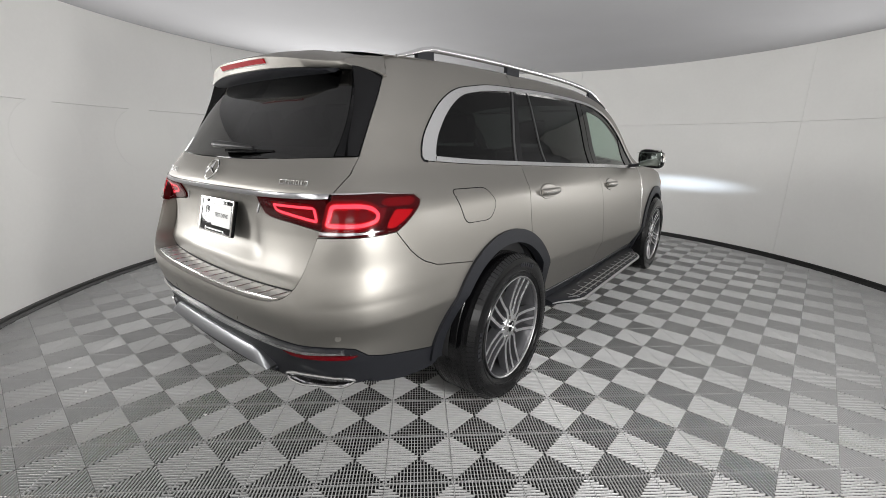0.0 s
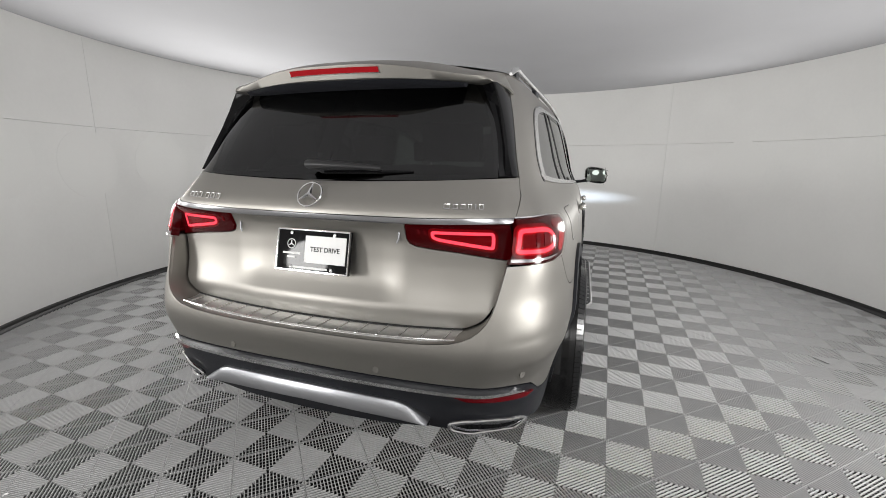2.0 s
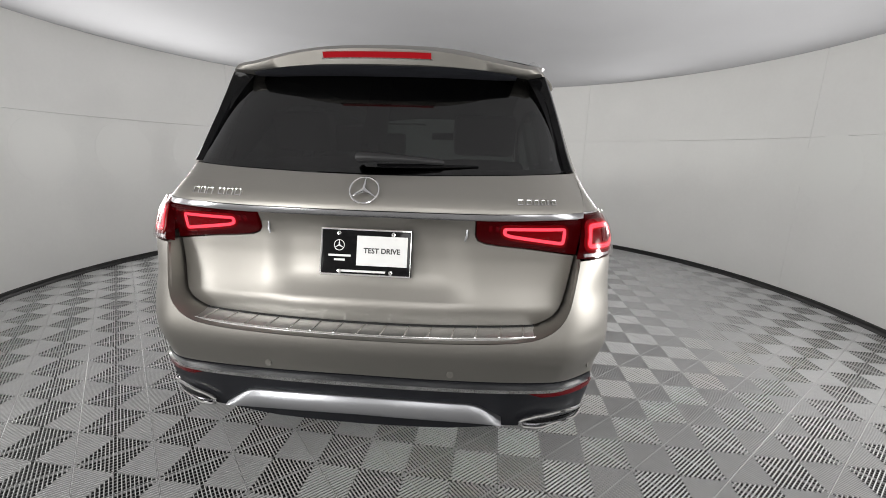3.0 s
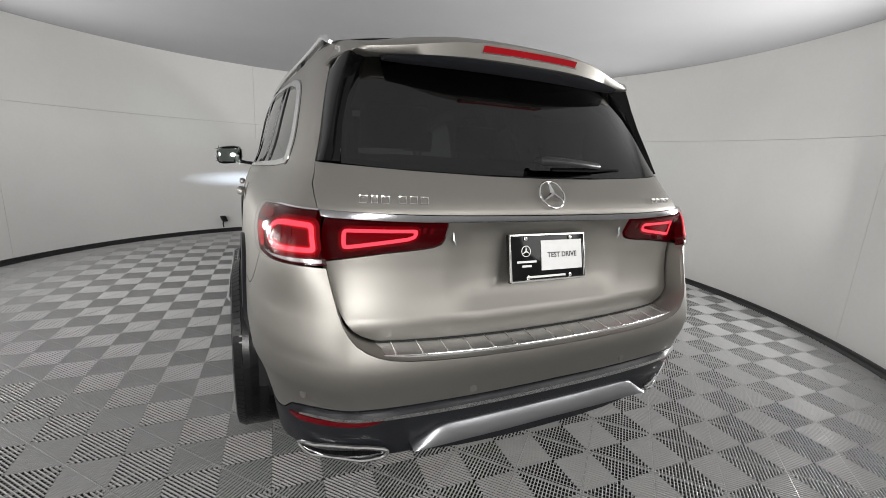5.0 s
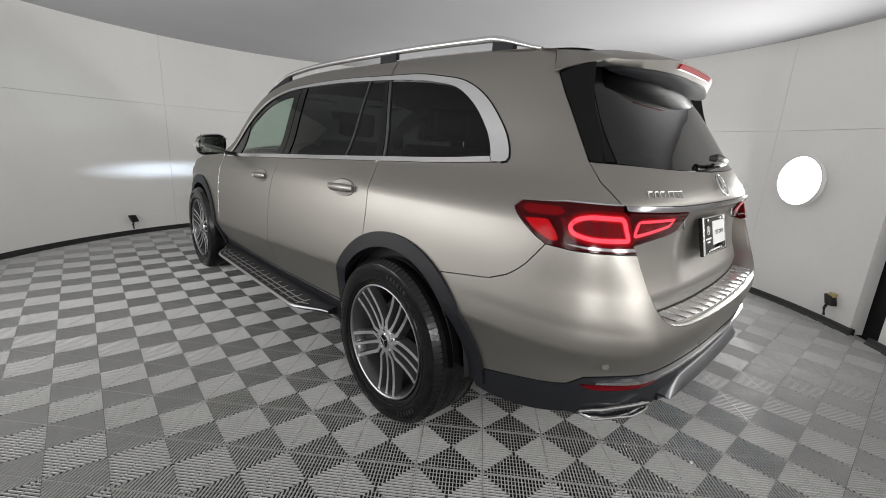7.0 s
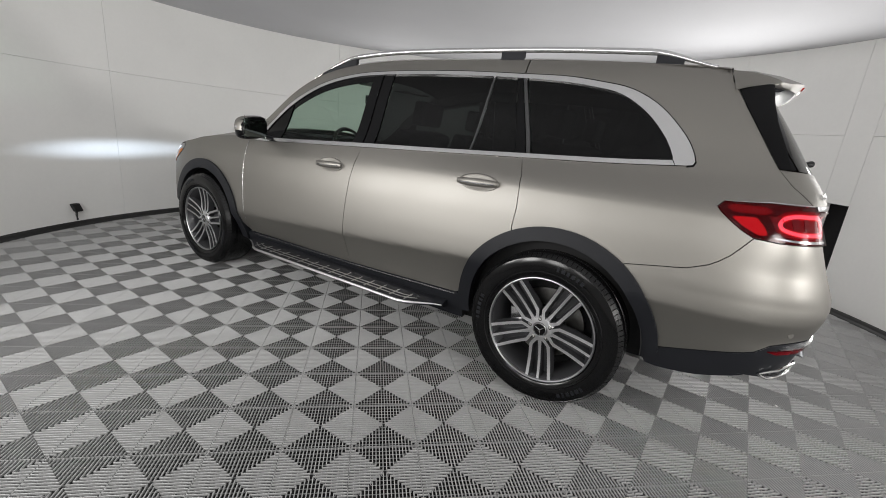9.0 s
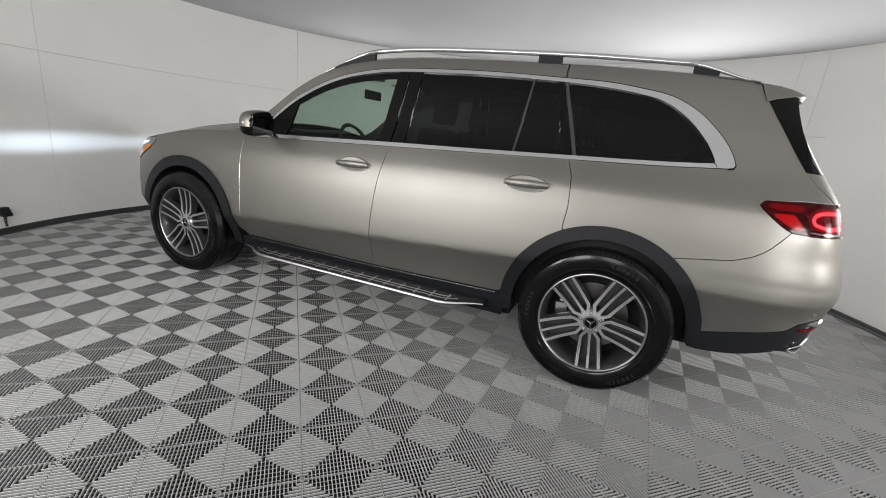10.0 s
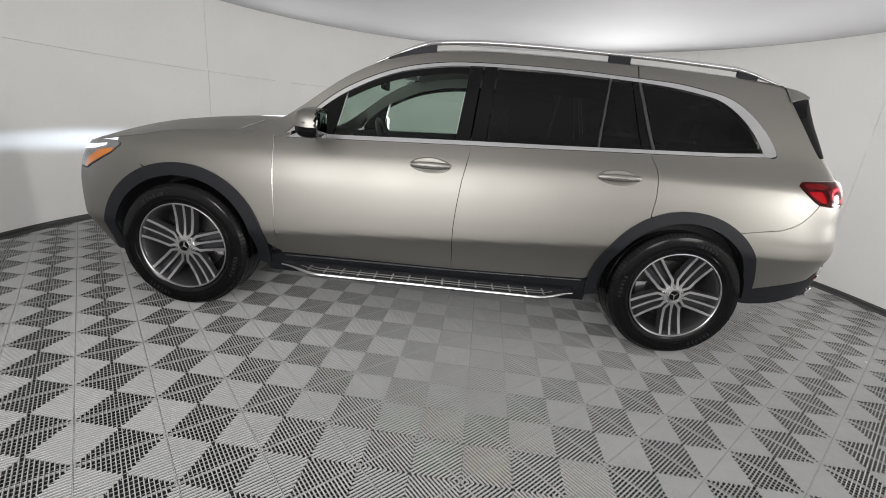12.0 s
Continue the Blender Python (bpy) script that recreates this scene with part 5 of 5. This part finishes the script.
for m in (1, -1):
    for y0, y1, z in ((0.342, 0.575, 1.063), (1.438, 1.665, 1.030)):
        handle = tagged(new("door_handle"), label="painted door handle with a chrome strip")
        handle.parent = car
        pts, rad = [], []
        for k in range(15):
            t = k / 14
            y = y0 + (y1 - y0) * t
            e = math.sin(math.pi * (0.05 + 0.90 * t)) ** 0.5
            pts.append((m * (half_width(y, z) + 0.004 + 0.030 * e), y, z - 0.006 * t))
            rad.append(0.009 + 0.012 * e)
        part("grip", tube_bm(pts, rad, 16, (0.55, 1.0)), M_PAINT, handle)
        part("strip", tube_bm([(p[0] + m * 0.5 * r, p[1], p[2] - 0.003) for p, r in zip(pts[1:-1], rad[1:-1])], 0.0042, 8, (0.8, 1)), M_CHROME, handle)
        dish = [(0.0, 0.001), (0.35, 0.0012), (0.7, 0.0022), (0.88, 0.0050), (0.95, 0.0052), (1.0, 0.0002)]
        bm = bmesh.new()
        rows = []
        for r, up in dish:
            ring = []
            for k in range(36):
                a = 2 * math.pi * k / 36
                yy = (y0 + y1) / 2 + 0.118 * max(r, 0.01) * math.cos(a)
                zz = z - 0.004 + 0.044 * max(r, 0.01) * math.sin(a)
                ring.append(bm.verts.new((m * (half_width(yy, zz) + up), yy, zz)))
            rows.append(ring)
        for p, q in zip(rows, rows[1:]):
            for k in range(36):
                bm.faces.new((p[k], p[(k + 1) % 36], q[(k + 1) % 36], q[k]))
        bm.faces.new(rows[0])
        part("recess", bm, M_PAINT, handle, angle=50)


# ---- mirrors ----
for m in (1, -1):
    mirror_thing = tagged(new("wing_mirror"), label="wing mirror with a painted cap and black foot")
    mirror_thing.parent = car

    def shell(sx, sy, sz, at, mat, name, keep, parent, label=""):
        bm = bmesh.new()
        bmesh.ops.create_icosphere(bm, subdivisions=4, radius=1.0)
        for v in bm.verts:
            c = v.co
            k = (abs(c.x) ** 3.2 + abs(c.y) ** 2.6 + abs(c.z) ** 3.2) ** (-1 / 3.0)
            c *= k
            back = smoothstep(-0.2, -0.75, c.y)
            c.x *= 1 - 0.12 * max(0, c.y)
            c.y = max(c.y, -0.62)
            v.co = Vector((at[0] + c.x * sx * m, at[1] + c.y * sy, at[2] + c.z * sz - 0.012 * c.x))
        drop = [f for f in bm.faces if not keep(f.calc_center_median() - Vector(at))]
        bmesh.ops.delete(bm, geom=drop, context="FACES")
        return part(name, bm, mat, parent, label, angle=60)

    AT = (m * 1.035, 2.205, 1.205)
    shell(0.105, 0.085, 0.078, AT, M_PAINT, "cap", lambda d: d.z > -0.022 and d.y > -0.046, mirror_thing, "painted mirror cap")
    shell(0.104, 0.084, 0.077, AT, M_GLOSSBLACK, "case", lambda d: True, mirror_thing, "black mirror case")
    bm = box_bm((0.165, 0.006, 0.112), (AT[0], AT[1] - 0.053, AT[2] - 0.002), 0.0025, 2)
    bmesh.ops.bevel(bm, geom=[e for e in bm.edges if abs((e.verts[0].co - e.verts[1].co).normalized().y) > 0.9], offset=0.03, segments=5, affect="EDGES")
    part("mirror_glass", bm, M_MIRROR, mirror_thing, "mirror glass")
    part("foot", tube_bm([(m * 0.845, 2.25, 1.135), (m * 0.90, 2.235, 1.142), (m * 0.965, 2.22, 1.155)], [0.026, 0.024, 0.03], 10, (1, 0.6)), M_BLACK, mirror_thing)
    part("repeater", tube_bm([(AT[0] + m * 0.09, AT[1] + 0.035, AT[2] + 0.0), (AT[0] + m * 0.108, AT[1] + 0.0, AT[2] + 0.0)], [0.005, 0.006], 6), M_CLEARLENS, mirror_thing)


# ---- wheels ----
def build_wheel():
    wheel = tagged(new("wheel"), label="polished five-arm alloy wheel with black tyre")
    part("tyre", lathe_bm([(-0.125, 0.285), (-0.14, 0.31), (-0.143, 0.345), (-0.135, 0.372), (-0.115, 0.385), (-0.06, 0.3895), (0.0, 0.390), (0.06, 0.3895), (0.115, 0.385), (0.135, 0.372), (0.143, 0.345), (0.142, 0.312), (0.134, 0.284), (0.124, 0.270), (0.112, 0.262), (0.0, 0.250), (-0.11, 0.262)], 88), M_TYRE, wheel, "black rubber tyre")
    for a in (-0.085, -0.03, 0.03, 0.085):
        part("tread_rib", lathe_bm([(a - 0.019, 0.388), (a - 0.017, 0.3945 - 4 * a * a), (a + 0.017, 0.3945 - 4 * a * a), (a + 0.019, 0.388)], 88), M_TREADRUBBER, wheel)
    bm = bmesh.new()
    for k in range(96):
        for sgn in (1, -1):
            a = 2 * math.pi * (k + (0.5 if sgn > 0 else 0)) / 96
            m4 = Matrix.Rotation(a, 4, "X") @ Matrix.Translation((sgn * 0.120, 0, 0.3785)) @ Matrix.Rotation(sgn * 0.55, 4, "Y") @ Matrix.Diagonal((0.036, 0.0205, 0.007, 1))
            bmesh.ops.create_cube(bm, size=1.0, matrix=m4)
    tagged(part("tyre_shoulder", bm, M_TREADRUBBER, wheel, smooth=False), kind="stuff")
    part("sidewall_bead", lathe_bm([(0.138, 0.296), (0.1425, 0.299), (0.143, 0.303), (0.140, 0.306)], 88), M_TYRE, wheel)
    for a0 in (0.35, 2.5, 4.3):
        bm = bmesh.new()
        for k, wide in enumerate((0.016, 0.010, 0.016, 0.014, 0.018, 0.012)):
            m4 = Matrix.Rotation(a0 + 0.075 * k, 4, "X") @ Matrix.Translation((0.1428, 0, 0.336)) @ Matrix.Diagonal((0.003, wide, 0.020, 1))
            bmesh.ops.create_cube(bm, size=1.0, matrix=m4)
        part("sidewall_marks", bm, M_BLACK, wheel, "raised marks on the sidewall", smooth=False)
    part("rim", lathe_bm([(0.100, 0.267), (0.128, 0.2735), (0.135, 0.272), (0.136, 0.268), (0.132, 0.2635), (0.120, 0.262), (0.116, 0.2645), (0.10, 0.2645)], 88), M_RIMLIP, wheel, "machined rim lip")
    part("rim_step", lathe_bm([(0.117, 0.2622), (0.112, 0.256), (0.106, 0.2545), (0.104, 0.2575), (0.11, 0.263)], 88), M_RIM, wheel, "polished inner step of the rim")
    part("barrel", lathe_bm([(0.122, 0.2622), (0.110, 0.254), (0.056, 0.239), (-0.099, 0.233), (-0.10, 0.247), (0.05, 0.254), (0.108, 0.2645)], 72), M_RIMDARK, wheel)
    part("brake_disc", lathe_bm([(-0.005, 0.06), (-0.005, 0.185), (-0.03, 0.185), (-0.03, 0.06)], 56), M_DISC, wheel, "worn steel brake disc")
    part("hub_bell", lathe_bm([(0.03, 0.02), (0.03, 0.085), (-0.02, 0.098), (-0.02, 0.02)], 40), M_DARK, wheel)
    part("caliper", box_bm((0.07, 0.075, 0.17), (-0.015, 0.165, 0.02), 0.018, 3), M_SATIN, wheel, "grey brake caliper")
    part("shield", lathe_bm([(-0.05, 0.02), (-0.05, 0.235), (-0.06, 0.235), (-0.06, 0.02)], 40), M_DARK, wheel)
    for k in range(5):
        turn = Matrix.Rotation(2 * math.pi * k / 5, 4, "X")
        for lane in (-1, 0, 1):
            body, face = [], []
            for j in range(13):
                t = j / 12
                r = 0.052 + 0.2125 * t
                y = lane * (0.017 + 0.025 * smoothstep(0.0, 0.16, t) + 0.016 * t)
                w = (0.0092 if lane else 0.0080) + 0.003 * (1 - smoothstep(0.0, 0.3, t))
                x = 0.112 + 0.014 * t - 0.010 * math.sin(math.pi * t) - (0.003 if lane == 0 else 0)
                d = 0.050 - 0.016 * t
                body.append([(x, y - w, r), (x, y + w, r), (x - 0.006, y + w + 0.002, r), (x - d, y + w + 0.0055, r), (x - d, y - w - 0.0055, r), (x - 0.006, y - w - 0.002, r)])
                face.append([(x - 0.001, y - w + 0.0012, r), (x + 0.0016, y - w + 0.0018, r), (x + 0.0016, y + w - 0.0018, r), (x - 0.001, y + w - 0.0012, r)])
            for kind, rows, mat in (("spoke", body, M_RIMDARK), ("spoke_face", face, M_RIM)):
                bm = bmesh.new()
                rows = [[bm.verts.new(p) for p in row] for row in rows]
                for a, b in zip(rows, rows[1:]):
                    for i in range(len(a)):
                        bm.faces.new((a[i], a[(i + 1) % len(a)], b[(i + 1) % len(a)], b[i]))
                bm.faces.new(rows[0])
                bm.faces.new(rows[-1][::-1])
                bmesh.ops.transform(bm, matrix=turn, verts=bm.verts[:])
                part(kind, bm, mat, wheel, "machined bright spoke face" if kind == "spoke_face" else "", angle=25)
        web = box_bm((0.012, 0.088, 0.16), (0.066, 0, 0.165), 0.004)
        bmesh.ops.transform(web, matrix=turn, verts=web.verts[:])
        part("spoke_pocket", web, M_RIMDARK, wheel, "dark grey spoke pocket")
    part("hub", lathe_bm([(0.05, 0.01), (0.05, 0.070), (0.104, 0.068), (0.114, 0.058), (0.116, 0.038), (0.110, 0.034), (0.110, 0.01)], 40), M_RIM, wheel, "polished hub")
    part("cap", lathe_bm([(0.110, 0.002), (0.119, 0.012), (0.117, 0.032), (0.110, 0.033)], 32), M_GLOSSBLACK, wheel, "black centre cap")
    part("cap_ring", lathe_bm([(0.116, 0.028), (0.121, 0.030), (0.121, 0.033), (0.114, 0.034)], 32), M_CHROME, wheel)
    for a in (90, 210, 330):
        part("cap_arm", tube_bm([(0.1195, 0, 0), (0.1185, 0.028 * math.cos(radians(a)), 0.028 * math.sin(radians(a)))], [0.0045, 0.001], 5), M_CHROME, wheel)
    for k in range(5):
        a = 2 * math.pi * (k + 0.5) / 5
        bm = lathe_bm([(0.085, 0.002), (0.094, 0.005), (0.092, 0.009), (0.085, 0.010)], 12)
        bmesh.ops.translate(bm, verts=bm.verts[:], vec=(0.024, 0.053 * math.sin(a), 0.053 * math.cos(a)))
        part("bolt", bm, M_DISC, wheel)
    return wheel


wheel = build_wheel()
wheel.parent = car
X_FACE = 0.832
wheel.matrix_basis = Matrix.Translation((X_FACE, 0.0, 0.391)) @ Matrix.Rotation(radians(190), 4, "X")
for x, y, turn, spin in ((X_FACE, WHEEL_Y[1], 0, 30), (-X_FACE, 0.0, 180, 187), (-X_FACE, WHEEL_Y[1], 180, -4)):
    copy_thing(wheel, Matrix.Translation((x, y, 0.391)) @ Matrix.Rotation(radians(turn), 4, "Z") @ Matrix.Rotation(radians(spin), 4, "X"))

# wheel wells, floor pan and inner lining
for m in (1, -1):
    for cy in WHEEL_Y:
        bm = bmesh.new()
        rows = []
        for k in range(25):
            a = radians(0 + 180 * k / 24)
            c, s = math.cos(a), math.sin(a)
            rows.append([bm.verts.new((m * x, cy + r * c, HUB_Z + r * s)) for x, r in ((0.88, 0.452), (0.86, 0.455), (0.60, 0.45), (0.60, 0.05))])
        for a, b in zip(rows, rows[1:]):
            for j in range(3):
                bm.faces.new((a[j], a[j + 1], b[j + 1], b[j]))
        part("wheel_well", bm, M_DARK, car, "dark wheel well lining", angle=60)
part("floor_pan", box_bm((1.5, 2.1, 0.08), (0, 1.52, 0.27), 0.02), M_DARK, car, "dark underbody")
part("rear_pan", box_bm((1.1, 0.75, 0.1), (0, -0.45, 0.39), 0.03), M_DARK, car)
part("front_pan", box_bm((1.2, 0.95, 0.1), (0, 3.2, 0.32), 0.03), M_DARK, car)
part("axle", box_bm((1.3, 0.1, 0.1), (0, 0.0, 0.36), 0.03), M_DARK, car)
for m in (1, -1):
    bm = bmesh.new()
    rows = []
    for y in np.linspace(-0.5, 2.45, 40):
        belt = float(np.interp(y, [-0.5, 0.27, 1.33, 2.45], [1.262, 1.222, 1.178, 1.12]))
        rows.append([bm.verts.new((m * (half_width(y, min(z, belt)) - d), y, z)) for z, d in ((0.32, 0.10), (0.8, 0.07), (belt - 0.06, 0.055), (belt, 0.03))])
    for a, b in zip(rows, rows[1:]):
        for j in range(3):
            bm.faces.new((a[j], a[j + 1], b[j + 1], b[j]))
    part("door_lining", bm, M_DARK, car, "dark door lining")
    bm = bmesh.new()
    rows = []
    for y in np.linspace(-0.50, 2.3, 40):
        zc = CANT(y)
        top = float(np.interp(y, [p[0] for p in GLASS_TOP[::-1]], [p[1] for p in GLASS_TOP[::-1]]))
        rows.append([bm.verts.new((m * (half_width(y, z) - 0.035), y, z)) for z in (min(top, zc) - 0.01, zc - 0.01)])
    for a, b in zip(rows, rows[1:]):
        bm.faces.new((a[0], a[1], b[1], b[0]))
    part("roof_lining_side", bm, M_TRIM, car)


def lining_surf(v, y):
    x, yy, z = roof_surf(v, y)
    return (x * 0.95, yy, z - 0.03)


grid_surface("headliner", np.linspace(-1, 1, 11), np.linspace(-0.5, 1.8, 16), lining_surf, M_TRIM, car, "grey headliner")
for m in (1, -1):
    bm = bmesh.new()
    rows = []
    for z in np.linspace(0.5, 1.58, 16):
        rows.append([bm.verts.new((m * p[0] * 0.96, p[1] + 0.05, z)) for p in (hatch_skin(qx(x, z), z) for x in ((0.53, 0.6, 0.66) if z < 1.28 else (0.60, 0.62, 0.64)))])
    for a, b in zip(rows, rows[1:]):
        for j in range(2):
            bm.faces.new((a[j], a[j + 1], b[j + 1], b[j]))
    part("gate_lining", bm, M_DARK, car)
part("load_floor", box_bm((1.3, 0.95, 0.04), (0, -0.45, 0.72), 0.01), M_DARK, car)
part("gate_inner", box_bm((1.2, 0.04, 0.4), (0, -0.88, 0.92), 0.01), M_DARK, car)
part("dashboard", box_bm((1.5, 0.5, 0.28), (0, 2.28, 0.93), 0.08, 4), M_DARK, car, "dark dashboard")
bm = lathe_bm([(-0.016, 0.175), (0.0, 0.19), (0.016, 0.175), (0.0, 0.16)], 40, "y")
bmesh.ops.transform(bm, matrix=Matrix.Translation((-0.36, 1.90, 1.09)) @ Matrix.Rotation(radians(-25), 4, "X"), verts=bm.verts[:])
part("steering_wheel", bm, M_SEAT, car, "black steering wheel")
part("inner_mirror", box_bm((0.22, 0.03, 0.07), (0, 2.0, 1.50), 0.012, 3), M_DARK, car)
for m in (1, -1):
    part("sun_visor", box_bm((0.36, 0.12, 0.012), (m * 0.33, 1.86, 1.60), 0.005), M_TRIM, car)


def car_seat(x, y, width, name):
    seat = new(name)
    seat.parent = car
    part("cushion", box_bm((width, 0.52, 0.18), (x, y + 0.26, 0.66), 0.06, 4), M_SEAT, seat)
    part("backrest", box_bm((width, 0.14, 0.62), (x, y - 0.06, 0.98), 0.055, 4, Euler((radians(14), 0, 0)).to_matrix()), M_SEAT, seat)
    for dx in ((0.0,) if width < 0.7 else (-0.38, 0.38)):
        part("headrest", box_bm((0.25, 0.09, 0.16), (x + dx, y - 0.145, 1.40), 0.04, 4, Euler((radians(8), 0, 0)).to_matrix()), M_SEAT, seat)


for x in (-0.36, 0.36):
    car_seat(x, 1.33, 0.50, "front_seat")
car_seat(0.0, 0.38, 1.26, "rear_seat")
car_seat(0.0, -0.38, 1.10, "third_seat")


# ---- scraps on the floor ----
def scrap(x, y, length, width, turn, mat, label):
    ob = tagged(new("scrap"), label, "scrap", "scraps on the floor")
    ob.matrix_world = Matrix.Translation((x, y, 0.0012)) @ Matrix.Rotation(radians(turn), 4, "Z")
    bm = bmesh.new()
    rows = []
    for k in range(5):
        t = k / 4 - 0.5
        w = width * (0.5 - 0.3 * abs(t)) * (1 + 0.25 * math.sin(5 * k))
        lift = 0.002 * abs(math.sin(2.1 * k))
        rows.append([bm.verts.new((t * length, sy * w, lift + h)) for sy, h in ((-1, 0.0), (1, 0.0), (1, 0.0012), (-1, 0.0012))])
    for a, b in zip(rows, rows[1:]):
        for j in range(4):
            bm.faces.new((a[j], a[(j + 1) % 4], b[(j + 1) % 4], b[j]))
    bm.faces.new(rows[0])
    bm.faces.new(rows[-1][::-1])
    part("piece", bm, mat, ob)


scrap(-0.104, -1.132, 0.018, 0.012, 20, M_WHITE, "small white scrap of paper on the grey tiles")
scrap(-1.170, -1.447, 0.016, 0.012, 70, M_WHITE, "small white scrap of paper on the grey tiles")
scrap(-0.796, -1.450, 0.024, 0.008, -15, M_WHITE, "thin white scrap of paper on the grey tiles")
scrap(2.575, 1.101, 0.1, 0.01, -55, M_SKIRT, "thin black strip lying on the grey tiles")


# ---- ribbed floor tiles ----
TILE = 0.3909
TURN = -3.22
RIBS = 20
# radius of a rib's round head, which stands on a thin stem
RIB_W = 0.0020
DEPTH = 0.0088


def tile_mesh():
    """Four squares of diagonal ribs with round heads, their direction alternating, each crossed by one bar in a narrow slot and low bars beneath."""
    half = TILE / 2
    verts, faces, smooth = [], [], []

    def bar(cx, cy, ang, off, section, slot=0.0, round_head=False, capped=False):
        """A rib across the square round (cx, cy), clipped to it, with a slot across its middle; section: pairs of offset and height."""
        c, s = math.cos(radians(ang)), math.sin(radians(ang))
        h = half / 2 - 0.0007

        def clip(o):
            px, py = -s * o, c * o
            lo, hi = -1e9, 1e9
            for p, d in ((px, c), (py, s)):
                a, b = (-h - p) / d, (h - p) / d
                lo, hi = max(lo, min(a, b)), min(hi, max(a, b))
            return (lo, hi, px, py) if hi > lo else None

        ends = [clip(off + d) for d, z in section]
        if any(e is None for e in ends):
            return
        for piece in ((0, 1),) if not slot else ((0, -slot), (slot, 1)):
            b = len(verts)
            for (lo, hi, px, py), (d, z) in zip(ends, section):
                for t in (lo if piece[0] == 0 else max(lo, piece[0]), hi if piece[1] == 1 else min(hi, piece[1])):
                    verts.append((cx + px + c * t, cy + py + s * t, z))
            n = len(section)
            for k in range(n - 1):
                faces.append((b + 2 * k, b + 2 * k + 2, b + 2 * k + 3, b + 2 * k + 1))
                smooth.append(round_head)
            if capped:
                e = len(verts)
                verts.extend(verts[b:e])
                faces.extend([tuple(range(e, e + 2 * n, 2))[::-1], tuple(range(e + 1, e + 2 * n, 2))])
                smooth.extend([False, False])

    pitch = half * math.sqrt(2) / RIBS
    head = [(-RIB_W * math.cos(radians(a)), RIB_W * (math.sin(radians(a)) - 1)) for a in range(0, 181, 30)]
    for ix in (0, 1):
        for iy in (0, 1):
            cx, cy = (ix - 0.5) * half, (iy - 0.5) * half
            ang = -45 if (ix + iy) % 2 else 45
            for k in range(RIBS):
                off = (k + 0.5 - RIBS / 2) * pitch
                bar(cx, cy, ang, off, head, 0.0021, True, True)
                for side in (-1, 1):
                    bar(cx, cy, ang, off, [(side * 0.0017, -DEPTH if side < 0 else -RIB_W), (side * 0.0017, -RIB_W if side < 0 else -DEPTH)], 0.0021)
            for k in range(-6, 7):
                z = -0.0102 if k else -0.0026
                bar(cx, cy, ang + 90, k * 1.5 * pitch, [(-0.0013, -0.0125), (-0.0009, z), (0.0009, z), (0.0013, -0.0125)])
    me = bpy.data.meshes.new("tile")
    me.from_pydata(verts, [], faces)
    me.update()
    me.polygons.foreach_set("use_smooth", smooth)
    me.materials.append(M_TILE)
    return me


tile_data = tile_mesh()
ct, st = math.cos(radians(TURN)), math.sin(radians(TURN))
# the middle of one square whose ribs lie towards the car's front right
ax, ay = -1.846, 0.953
step_x, step_y = Vector((ct, st, 0)) * TILE, Vector((-st, ct, 0)) * TILE
origin = Vector((ax, ay, 0)) + step_x * 0.25 + step_y * 0.25
for i in range(-14, 24):
    for j in range(-16, 18):
        c = origin + step_x * i + step_y * j
        d = c - CENTRE
        if Vector((d.x, d.y, 0)).length > wall_radius(math.degrees(math.atan2(d.y, d.x))) + 0.22:
            continue
        mesh = tile_data
        place = Matrix.Translation(c) @ Matrix.Rotation(radians(TURN), 4, "Z")
        far = max(((place @ Vector((sx * TILE / 2, sy * TILE / 2, 0))) - CENTRE).to_2d().length for sx in (-1, 1) for sy in (-1, 1))
        rim = wall_radius(math.degrees(math.atan2(d.y, d.x)))
        if far > rim + 0.07:
            # tiles under the wall are sawn off along it
            bm = bmesh.new()
            bm.from_mesh(tile_data)
            inv = place.inverted()
            out_dir = Vector((d.x, d.y, 0)).normalized()
            bmesh.ops.bisect_plane(bm, geom=bm.verts[:] + bm.edges[:] + bm.faces[:], plane_co=inv @ (CENTRE + out_dir * (rim + 0.05)), plane_no=inv.to_3x3() @ out_dir, clear_outer=True)
            if not bm.verts:
                bm.free()
                continue
            mesh = bpy.data.meshes.new("cut_tile")
            bm.to_mesh(mesh)
            bm.free()
            mesh.materials.append(M_TILE)
        ob = new("floor_tile", mesh)
        ob.parent = floor
        ob.matrix_basis = place
